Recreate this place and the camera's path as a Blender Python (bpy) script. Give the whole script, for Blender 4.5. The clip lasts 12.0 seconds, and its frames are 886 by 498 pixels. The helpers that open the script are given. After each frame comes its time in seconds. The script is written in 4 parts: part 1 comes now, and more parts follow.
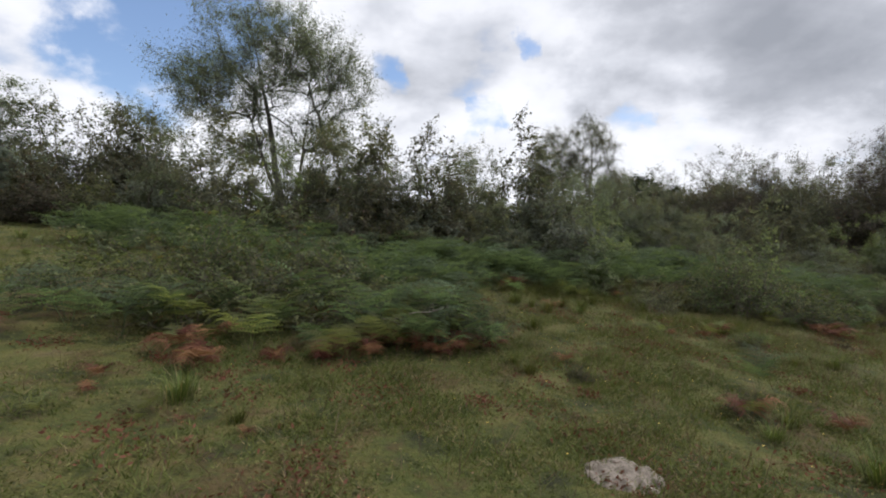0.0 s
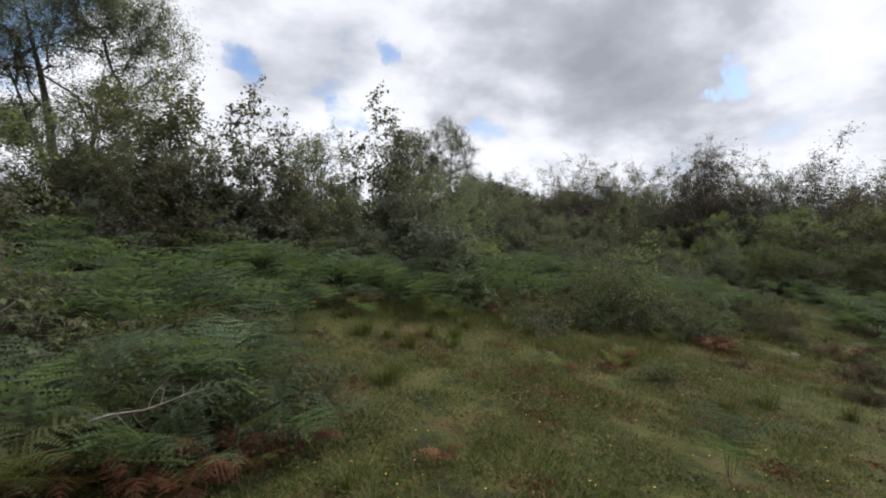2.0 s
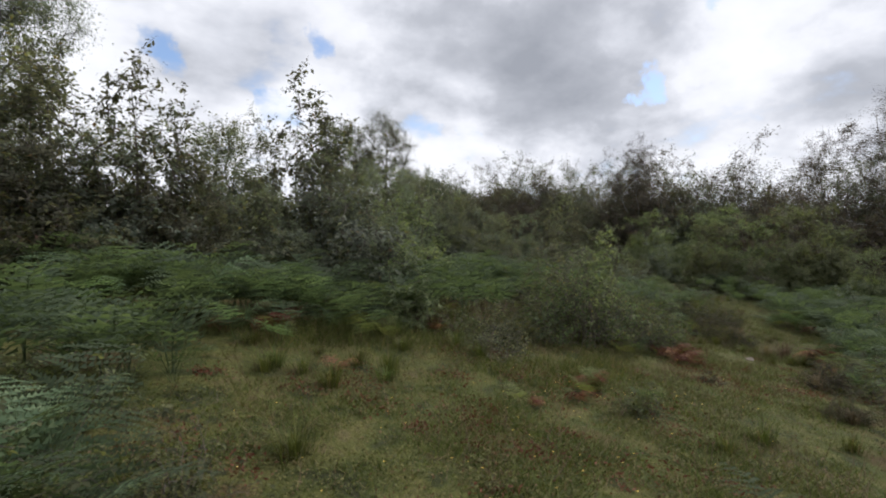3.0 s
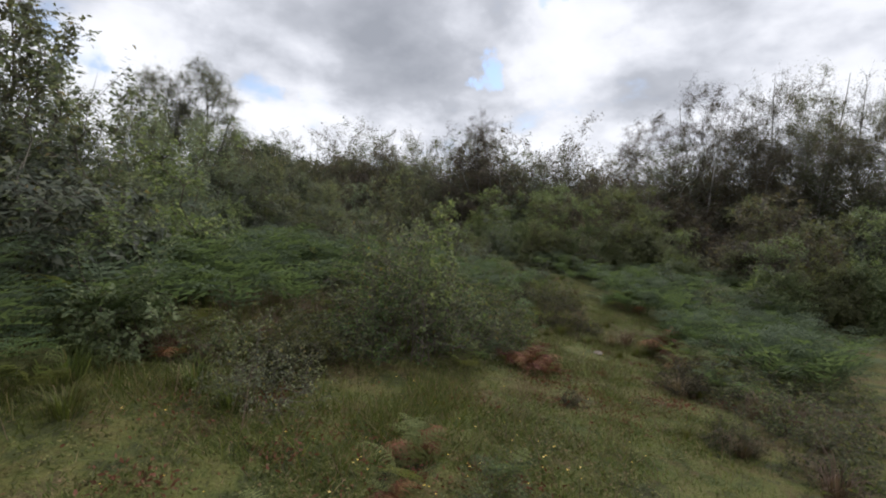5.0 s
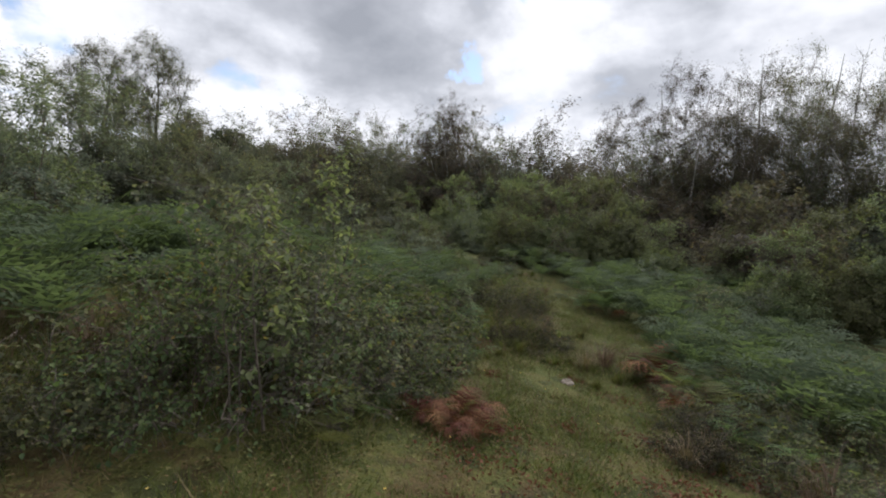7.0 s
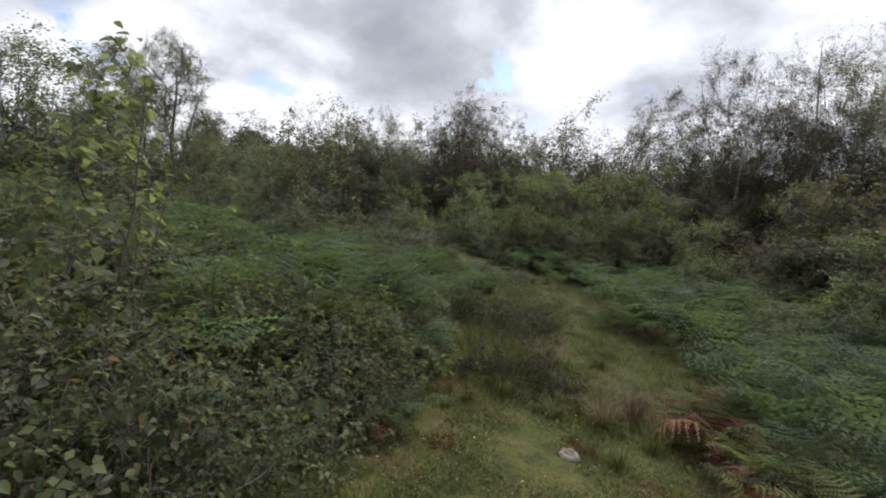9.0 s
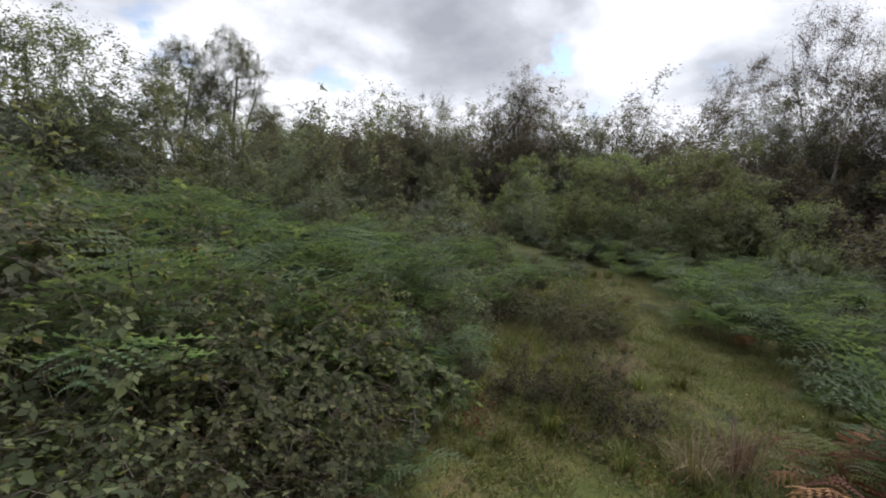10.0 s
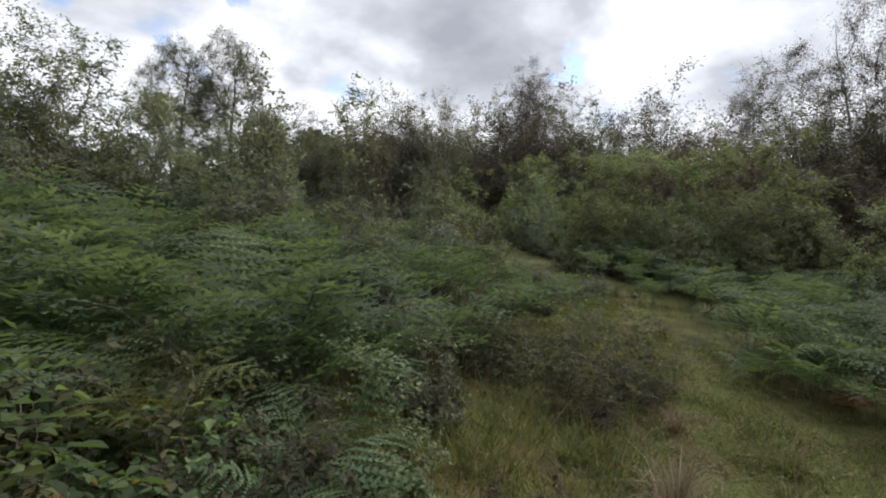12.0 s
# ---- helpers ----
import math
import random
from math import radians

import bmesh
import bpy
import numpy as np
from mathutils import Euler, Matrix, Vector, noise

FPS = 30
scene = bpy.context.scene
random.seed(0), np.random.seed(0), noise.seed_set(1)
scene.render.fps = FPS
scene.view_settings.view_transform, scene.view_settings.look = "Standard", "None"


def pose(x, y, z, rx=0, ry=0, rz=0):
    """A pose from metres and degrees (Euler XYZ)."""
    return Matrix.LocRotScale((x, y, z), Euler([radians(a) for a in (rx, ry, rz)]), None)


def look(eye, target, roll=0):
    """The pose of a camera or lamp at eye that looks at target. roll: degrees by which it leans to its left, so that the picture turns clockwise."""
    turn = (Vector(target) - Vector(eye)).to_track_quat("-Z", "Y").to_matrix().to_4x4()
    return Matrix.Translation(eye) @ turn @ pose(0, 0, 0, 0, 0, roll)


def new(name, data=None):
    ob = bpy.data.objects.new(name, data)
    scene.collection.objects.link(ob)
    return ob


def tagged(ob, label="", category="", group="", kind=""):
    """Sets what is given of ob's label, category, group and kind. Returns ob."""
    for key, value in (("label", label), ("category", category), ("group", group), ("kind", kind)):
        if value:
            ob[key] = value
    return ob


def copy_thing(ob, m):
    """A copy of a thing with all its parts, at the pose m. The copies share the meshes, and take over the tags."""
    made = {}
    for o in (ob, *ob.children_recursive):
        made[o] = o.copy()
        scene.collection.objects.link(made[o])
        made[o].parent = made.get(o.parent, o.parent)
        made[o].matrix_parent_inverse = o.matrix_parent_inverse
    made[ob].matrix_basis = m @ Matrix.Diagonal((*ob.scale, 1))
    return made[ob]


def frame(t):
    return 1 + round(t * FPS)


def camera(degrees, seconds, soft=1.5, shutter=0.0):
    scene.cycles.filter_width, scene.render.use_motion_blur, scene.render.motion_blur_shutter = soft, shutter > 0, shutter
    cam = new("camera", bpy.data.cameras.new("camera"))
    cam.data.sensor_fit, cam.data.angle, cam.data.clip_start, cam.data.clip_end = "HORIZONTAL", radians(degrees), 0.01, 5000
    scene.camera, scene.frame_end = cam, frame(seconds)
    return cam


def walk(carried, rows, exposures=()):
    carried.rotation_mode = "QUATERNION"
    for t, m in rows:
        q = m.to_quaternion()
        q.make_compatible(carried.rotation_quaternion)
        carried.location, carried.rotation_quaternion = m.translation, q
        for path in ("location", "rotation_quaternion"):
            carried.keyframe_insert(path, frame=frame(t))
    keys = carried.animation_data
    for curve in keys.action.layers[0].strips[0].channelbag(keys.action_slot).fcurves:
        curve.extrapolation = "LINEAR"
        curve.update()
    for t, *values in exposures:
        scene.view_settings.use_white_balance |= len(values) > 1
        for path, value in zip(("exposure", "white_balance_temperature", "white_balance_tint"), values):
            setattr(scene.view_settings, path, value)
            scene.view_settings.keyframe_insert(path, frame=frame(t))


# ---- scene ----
cam = camera(84.5, 12.0, soft=2.0)
METRES, EYE, TILT, LEAN, TURN = 14.5, 1.5, 0.0, 0.0, 0.0
ROWS = [
    (0.0, 0.0, 0.0, 0.0, 0.0, 0.0, 0.0),
    (0.5, 0.0067, 0.0428, -0.0007, -6.82, -0.17, 0.77),
    (1.0, 0.0115, 0.0842, 0.0045, -10.55, -0.44, 0.54),
    (1.5, 0.0284, 0.1301, 0.0054, -13.0, -0.04, 0.31),
    (2.0, 0.0373, 0.1754, 0.0043, -16.18, 0.32, 0.3),
    (2.5, 0.0458, 0.2178, 0.0074, -19.27, 0.07, 0.4),
    (3.0, 0.0639, 0.2571, 0.0114, -23.61, -0.05, 0.78),
    (3.5, 0.0846, 0.2961, 0.011, -29.02, -0.24, 0.66),
    (5.5, 0.2172, 0.4068, 0.0101, -42.79, -3.71, -0.64),
    (6.0, 0.2542, 0.4305, 0.0057, -42.54, -3.88, -0.95),
    (6.5, 0.2877, 0.4507, 0.0033, -43.22, -3.9, -1.34),
    (7.0, 0.3269, 0.4657, -0.0022, -44.13, -3.93, -1.07),
    (9.0, 0.4655, 0.536, -0.0216, -40.89, -3.12, -1.89),
    (9.5, 0.4996, 0.5575, -0.0252, -37.8, -3.72, -1.57),
    (10.0, 0.527, 0.5843, -0.0268, -34.15, -4.45, -1.21),
    (10.5, 0.5531, 0.6081, -0.0257, -31.3, -4.63, -1.1),
    (11.0, 0.585, 0.6326, -0.0254, -29.66, -3.71, -1.2),
    (11.5, 0.6129, 0.6613, -0.0278, -32.14, -3.37, -1.61),
    (12.0, 0.6403, 0.6868, -0.0333, -32.8, -3.5, -1.05),
]
walk(cam, [(t, pose(0, 0, EYE, TILT, LEAN, TURN) @ pose(METRES * x, METRES * y, METRES * z, 90 + pitch, roll, yaw)) for t, x, y, z, yaw, pitch, roll in ROWS], [(0.0, 0.48, 6250, 13), (6.0, 0.52, 6250, 13), (10.0, 0.74, 6250, 13), (12.0, 0.76, 6250, 13)])


# ---- world, sun ----
SUN_EL, SUN_AZ = 55.0, 78.0         # degrees; azimuth from +y towards +x


def direction(az, el):
    a, e = radians(az), radians(el)
    return (math.sin(a) * math.cos(e), math.cos(a) * math.cos(e), math.sin(e))


class Nodes:
    """Short hand for a node tree."""

    def __init__(self, tree):
        self.tree = tree
        tree.nodes.clear()

    def add(self, kind, **inputs):
        n = self.tree.nodes.new(kind)
        for key, value in inputs.items():
            if key.startswith("i_"):
                sock = n.inputs[int(key[2:])]
            else:
                sock = n.inputs[key.replace("_", " ")]
            if isinstance(value, bpy.types.NodeSocket):
                self.tree.links.new(value, sock)
            else:
                sock.default_value = value
        return n

    def maths(self, op, a, b=0.0, clamp=False):
        n = self.add("ShaderNodeMath", i_0=a, i_1=b)
        n.operation, n.use_clamp = op, clamp
        return n.outputs[0]

    def vec(self, op, a, b):
        n = self.add("ShaderNodeVectorMath", i_0=a, i_1=b)
        n.operation = op
        return n.outputs["Value" if op == "DOT_PRODUCT" else "Vector"]

    def noise(self, scale, detail=3.0, rough=0.55, vector=None, out="Fac", distortion=0.0):
        n = self.add("ShaderNodeTexNoise", Scale=scale, Detail=detail, Roughness=rough, Distortion=distortion)
        if vector is not None:
            self.tree.links.new(vector, n.inputs["Vector"])
        return n.outputs[out]

    def ramp(self, fac, *stops):
        n = self.add("ShaderNodeValToRGB", Fac=fac)
        e = n.color_ramp.elements
        while len(e) < len(stops):
            e.new(0.5)
        for el, (p, c) in zip(e, stops):
            el.position = p
            el.color = (*c, 1) if len(c) == 3 else c
        return n.outputs["Color"]

    def mix(self, fac, a, b, blend="MIX"):
        n = self.tree.nodes.new("ShaderNodeMix")
        n.data_type, n.blend_type = "RGBA", blend
        for i, v in ((0, fac), (6, a), (7, b)):
            if isinstance(v, bpy.types.NodeSocket):
                self.tree.links.new(v, n.inputs[i])
            else:
                n.inputs[i].default_value = (*v, 1) if isinstance(v, tuple) and len(v) == 3 else v
        return n.outputs[2]

    def step(self, value, lo, hi):
        n = self.add("ShaderNodeMapRange", Value=value)
        n.interpolation_type = "SMOOTHSTEP"
        n.inputs["From Min"].default_value, n.inputs["From Max"].default_value = lo, hi
        return n.outputs[0]


def make_world():
    world = bpy.data.worlds.new("sky")
    scene.world = world
    world.use_nodes = True
    k = Nodes(world.node_tree)
    coord = k.add("ShaderNodeTexCoord").outputs["Generated"]
    sky = k.add("ShaderNodeTexSky")
    sky.sky_type, sky.sun_disc = "NISHITA", False
    sky.sun_elevation, sky.sun_rotation = radians(SUN_EL), radians(SUN_AZ)
    blue = k.add("ShaderNodeBackground", Color=sky.outputs[0], Strength=0.125)
    # clouds lie on a flat layer: the direction is laid out by its height
    sep = k.add("ShaderNodeSeparateXYZ", Vector=coord)
    up = k.maths("ADD", k.maths("MAXIMUM", sep.outputs[2], 0.0), 0.38)
    flat = k.add("ShaderNodeCombineXYZ", X=k.maths("DIVIDE", sep.outputs[0], up), Y=k.maths("DIVIDE", sep.outputs[1], up), Z=sep.outputs[2]).outputs[0]
    big = k.noise(2.0, 5.0, 0.5, flat)
    fine = k.noise(6.0, 7.0, 0.52, flat)
    cover = k.maths("ADD", big, k.maths("MULTIPLY", k.maths("SUBTRACT", fine, 0.5), 0.9))
    shade = k.maths("ADD", k.maths("MULTIPLY", big, 0.68), k.maths("MULTIPLY", fine, 0.32))
    swirl = k.vec("MULTIPLY", k.vec("SUBTRACT", k.noise(9.0, 6.0, 0.62, coord, "Color"), (0.5, 0.5, 0.5)), (0.19, 0.19, 0.13))
    warped = k.vec("NORMALIZE", k.vec("ADD", coord, swirl), (0, 0, 0))

    def bump(az, el, width):
        d = k.vec("DOT_PRODUCT", warped, direction(az, el))
        return k.step(d, math.cos(radians(width)), 1.0)

    # blue gaps and grey undersides of the clouds
    for az, el, width, amount in [(-29, 21, 11.5, 0.60), (-22, 25, 7, 0.35), (47.5, 17, 2.6, 0.44), (26, 12.5, 3.0, 0.40), (-7, 20, 2.4, 0.30), (10, 22, 2.2, 0.30), (5, 15, 3.0, 0.34), (54, 26, 3, 0.4), (1, 31, 4, 0.4), (21, 13, 2.8, 0.38)]:
        cover = k.maths("SUBTRACT", cover, k.maths("MULTIPLY", bump(az, el, width), amount))
    for az, el, width, amount in [(28, 18, 16, 0.16), (40, 20, 15, 0.15), (18, 24, 13, 0.06), (-3, 24, 13, 0.08), (80, 24, 24, 0.13), (66, 13, 11, 0.06)]:
        cover = k.maths("ADD", cover, k.maths("MULTIPLY", bump(az, el, width), 0.10))
        shade = k.maths("SUBTRACT", shade, k.maths("MULTIPLY", bump(az, el, width), amount))
    mask = k.step(cover, 0.04, 0.42)
    tone = k.ramp(shade, (0.14, (0.27, 0.285, 0.31)), (0.29, (0.39, 0.405, 0.43)), (0.37, (0.53, 0.545, 0.57)), (0.44, (0.67, 0.68, 0.695)), (0.53, (0.74, 0.75, 0.76)))
    cloud = k.add("ShaderNodeBackground", Color=tone, Strength=1.0)
    mixed = k.add("ShaderNodeMixShader", i_0=mask, i_1=blue.outputs[0], i_2=cloud.outputs[0])
    k.add("ShaderNodeOutputWorld", Surface=mixed.outputs[0])


make_world()
sun = new("sun", bpy.data.lights.new("sun", "SUN"))
sun.data.energy, sun.data.angle, sun.data.color = 2.4, radians(14), (1.0, 0.98, 0.95)
sun.matrix_world = look(direction(SUN_AZ, SUN_EL), (0, 0, 0))


# ---- materials ----
def leaf_material(name, dark, mid, light, odd=None, odd_from=0.93, through_light=0.5, rough=0.68, whole=0.0):
    """Foliage: colour varies leaf by leaf and plant by plant, light shines through."""
    m = bpy.data.materials.new(name)
    m.use_nodes = True
    k = Nodes(m.node_tree)
    isle = k.add("ShaderNodeNewGeometry").outputs["Random Per Island"]
    info = k.add("ShaderNodeObjectInfo")
    stops = [(0.0, tuple(0.7 * c for c in dark)), (0.3, dark), (0.62, mid), (0.88, tuple(1.15 * c for c in light))]
    if odd:
        stops += [(odd_from, tuple(1.15 * c for c in light)), (min(odd_from + 0.03, 1), odd)]
    tex = k.add("ShaderNodeTexCoord").outputs["Object"]
    if whole:
        drift = k.step(k.noise(1.7, 3.0, 0.6, tex), 0.3, 0.7)
        isle = k.maths("ADD", k.maths("MULTIPLY", isle, 1 - whole), k.maths("MULTIPLY", k.maths("ADD", k.maths("MULTIPLY", info.outputs["Random"], 0.6), k.maths("MULTIPLY", drift, 0.4)), whole))
    col = k.ramp(isle, *stops)
    col = k.mix(0.3, col, mid)
    patch = k.noise(2.2, 3.0, 0.6, tex)
    col = k.mix(k.maths("MULTIPLY", patch, 0.28), col, dark)
    hue = k.add("ShaderNodeHueSaturation", Color=k.mix(1.0, col, (1.15, 1.02, 1.28), "MULTIPLY"))
    k.tree.links.new(k.maths("ADD", 0.475, k.maths("MULTIPLY", info.outputs["Random"], 0.05)), hue.inputs["Hue"])
    k.tree.links.new(k.maths("ADD", 0.70, k.maths("MULTIPLY", info.outputs["Random"], 0.55)), hue.inputs["Value"])
    fine = k.noise(90.0, 2.0, 0.6, tex)
    bump = k.add("ShaderNodeBump", Strength=0.25, Distance=0.004, Height=fine)
    b = k.add("ShaderNodeBsdfPrincipled", Base_Color=hue.outputs[0], Roughness=rough, Normal=bump.outputs[0])
    b.inputs["Specular IOR Level"].default_value = 0.12
    t = k.add("ShaderNodeBsdfTranslucent", Color=k.mix(1.0, hue.outputs[0], (1.3, 1.35, 0.75), "MULTIPLY"))
    s = k.add("ShaderNodeMixShader", i_0=through_light, i_1=b.outputs[0], i_2=t.outputs[0])
    k.add("ShaderNodeOutputMaterial", Surface=s.outputs[0])
    return m


def bark_material(name, a, b, scale=14.0, bands=None):
    m = bpy.data.materials.new(name)
    m.use_nodes = True
    k = Nodes(m.node_tree)
    tex = k.add("ShaderNodeTexCoord").outputs["Object"]
    n1, n2 = k.noise(scale, 5.0, 0.65, tex), k.noise(2.0, 2.0, 0.5, tex)
    col = k.mix(k.step(n1, 0.35, 0.68), a, b)
    if bands:
        stretch = k.vec("MULTIPLY", tex, (3.0, 3.0, 14.0))
        col = k.mix(k.step(k.noise(1.0, 3.0, 0.6, stretch), 0.55, 0.66), col, bands)
    col = k.mix(k.maths("MULTIPLY", k.step(n2, 0.4, 0.7), 0.45), col, (0.045, 0.055, 0.03))
    bump = k.add("ShaderNodeBump", Strength=0.6, Distance=0.01, Height=n1)
    p = k.add("ShaderNodeBsdfPrincipled", Base_Color=col, Roughness=0.85, Normal=bump.outputs[0])
    k.add("ShaderNodeOutputMaterial", Surface=p.outputs[0])
    return m


def turf_material():
    m = bpy.data.materials.new("turf")
    m.use_nodes = True
    k = Nodes(m.node_tree)
    pos = k.add("ShaderNodeTexCoord").outputs["Object"]
    large, mid, fine = k.noise(0.55, 4.0, 0.6, pos), k.noise(2.8, 4.0, 0.62, pos), k.noise(38.0, 4.0, 0.7, pos)
    col = k.ramp(mid, (0.32, (0.030, 0.034, 0.018)), (0.44, (0.066, 0.078, 0.024)), (0.56, (0.104, 0.104, 0.036)), (0.70, (0.125, 0.104, 0.056)))
    col = k.mix(k.maths("MULTIPLY", k.step(large, 0.48, 0.62), 0.6), col, (0.068, 0.090, 0.024))
    col = k.mix(k.maths("MULTIPLY", k.step(k.noise(1.1, 6.0, 0.7, pos), 0.50, 0.62), 0.75), col, (0.090, 0.058, 0.034))
    col = k.mix(k.maths("MULTIPLY", k.step(k.noise(3.1, 4.0, 0.6, pos), 0.56, 0.66), 0.6), col, (0.028, 0.034, 0.016))
    col = k.mix(k.maths("MULTIPLY", k.step(fine, 0.50, 0.32), 0.6), col, (0.030, 0.027, 0.017))
    col = k.mix(1.0, col, (0.86, 0.83, 0.70), "MULTIPLY")
    bump = k.add("ShaderNodeBump", Strength=0.9, Distance=0.03, Height=k.maths("ADD", fine, k.maths("MULTIPLY", k.noise(11.0, 4.0, 0.6, pos), 1.5)))
    p = k.add("ShaderNodeBsdfPrincipled", Base_Color=col, Roughness=0.9, Normal=bump.outputs[0])
    p.inputs["Specular IOR Level"].default_value = 0.15
    k.add("ShaderNodeOutputMaterial", Surface=p.outputs[0])
    return m


def plain_material(name, a, b, scale=20.0, rough=0.85):
    m = bpy.data.materials.new(name)
    m.use_nodes = True
    k = Nodes(m.node_tree)
    pos = k.add("ShaderNodeTexCoord").outputs["Object"]
    n = k.noise(scale, 5.0, 0.65, pos)
    bump = k.add("ShaderNodeBump", Strength=0.8, Distance=0.02, Height=n)
    p = k.add("ShaderNodeBsdfPrincipled", Base_Color=k.mix(k.step(n, 0.35, 0.65), a, b), Roughness=rough, Normal=bump.outputs[0])
    k.add("ShaderNodeOutputMaterial", Surface=p.outputs[0])
    return m


SALLOW = leaf_material("sallow_leaf", (0.060, 0.080, 0.052), (0.112, 0.144, 0.086), (0.180, 0.212, 0.128), (0.16, 0.12, 0.03), 0.96)
BRAMBLE = leaf_material("bramble_leaf", (0.034, 0.044, 0.020), (0.074, 0.094, 0.036), (0.140, 0.162, 0.062), (0.13, 0.085, 0.03), 0.965)
BROAD = leaf_material("broad_bramble_leaf", (0.034, 0.054, 0.020), (0.070, 0.104, 0.036), (0.130, 0.168, 0.060), (0.16, 0.10, 0.03), 0.96)
BIRCH = leaf_material("birch_leaf", (0.060, 0.072, 0.042), (0.108, 0.126, 0.066), (0.162, 0.176, 0.092), (0.18, 0.13, 0.03), 0.95)
FRESH = leaf_material("fresh_birch_leaf", (0.070, 0.096, 0.040), (0.120, 0.154, 0.064), (0.176, 0.210, 0.090))
BROWNISH = leaf_material("autumn_leaf", (0.046, 0.046, 0.032), (0.080, 0.077, 0.050), (0.118, 0.108, 0.068), (0.13, 0.07, 0.03), 0.92)
OAK = leaf_material("oak_leaf", (0.014, 0.022, 0.010), (0.028, 0.042, 0.016), (0.048, 0.064, 0.024))
HEATH = leaf_material("heath_leaf", (0.026, 0.030, 0.016), (0.050, 0.054, 0.026), (0.084, 0.082, 0.040), (0.12, 0.07, 0.05), 0.93)
FERN = leaf_material("bracken_green", (0.042, 0.070, 0.034), (0.090, 0.136, 0.058), (0.152, 0.198, 0.086), whole=0.5)
FERN_PALE = leaf_material("bracken_pale", (0.080, 0.102, 0.034), (0.120, 0.145, 0.046), (0.175, 0.185, 0.062), whole=0.5)
FERN_DEAD = leaf_material("bracken_dead", (0.070, 0.034, 0.016), (0.135, 0.064, 0.030), (0.20, 0.110, 0.052), through_light=0.2, whole=0.7)
BLADE = leaf_material("grass_blade", (0.042, 0.058, 0.014), (0.082, 0.108, 0.023), (0.136, 0.150, 0.040), (0.20, 0.150, 0.08), 0.88, 0.3, 0.65)
STRAW = leaf_material("straw", (0.08, 0.066, 0.036), (0.13, 0.105, 0.058), (0.19, 0.155, 0.092), through_light=0.2)
PETAL = leaf_material("petal", (0.5, 0.42, 0.08), (0.6, 0.5, 0.1), (0.7, 0.62, 0.2), through_light=0.3)
BARK = bark_material("grey_bark", (0.055, 0.048, 0.040), (0.11, 0.10, 0.085))
BIRCH_BARK = bark_material("birch_bark", (0.30, 0.28, 0.25), (0.46, 0.44, 0.41), 9.0, (0.06, 0.05, 0.045))
TWIG = bark_material("twig_bark", (0.062, 0.046, 0.036), (0.115, 0.090, 0.070), 30.0)
TURF = turf_material()
SAND = plain_material("sandy_soil", (0.10, 0.08, 0.06), (0.19, 0.158, 0.125), 26.0)


# ---- the lie of the land ----
MOUNDS = [(-9, 13, 6, 0.146), (-1, 11, 4, -0.058), (3, 14, 5, 0.023), (9, 14, 4, 0.17), (13, 17, 4, -0.237), (6, 6, 4, -0.194),
          (12, 10, 4, -0.584), (-4, 4, 4, -0.088), (0, 4, 4, -0.088), (0, -6, 6, 0.35)]


def land(x, y):
    """The ground's height, for numbers or arrays."""
    x, y = np.asarray(x, float), np.asarray(y, float)
    z = -0.090 * 60 * np.tanh(x / 60) + 0.093 * 60 * np.tanh(y / 60)
    for mx, my, s, h in MOUNDS:
        z = z + h * np.exp(-((x - mx) ** 2 + (y - my) ** 2) / (2 * s * s))
    near = np.exp(-(x * x + y * y) / 3000.0)
    z = z + near * (0.020 * np.sin(1.7 * x + 0.6 * y) * np.sin(1.3 * y - 0.5 * x + 1) + 0.012 * np.sin(4.1 * x - 1.1 * y) * np.sin(3.7 * y + 0.9 * x) + 0.008 * np.sin(9.3 * x + 2.1 * y) * np.sin(8.1 * y - 3 * x))
    return z


def ground_at(x, y):
    return float(land(x, y))


# ---- mesh helpers ----
def mesh_of(name, verts, tris, material, smooth=False):
    """A triangle mesh from arrays."""
    v, f = np.asarray(verts, np.float32).reshape(-1, 3), np.asarray(tris, np.int32).reshape(-1, 3)
    me = bpy.data.meshes.new(name)
    me.vertices.add(len(v))
    me.vertices.foreach_set("co", v.ravel())
    me.loops.add(f.size)
    me.loops.foreach_set("vertex_index", f.ravel())
    me.polygons.add(len(f))
    me.polygons.foreach_set("loop_start", np.arange(0, f.size, 3, dtype=np.int32))
    if smooth:
        me.polygons.foreach_set("use_smooth", np.ones(len(f), bool))
    me.materials.append(material)
    me.update(calc_edges=True)
    me.validate()
    return me


def part(name, data, parent, label="", at=None):
    """One mesh object under a thing or a part."""
    ob = new(name, data)
    ob.parent = parent
    if at is not None:
        ob.matrix_basis = at
    if label:
        ob["label"] = label
    return ob


def unit(a):
    return a / np.maximum(np.linalg.norm(a, axis=-1, keepdims=True), 1e-9)


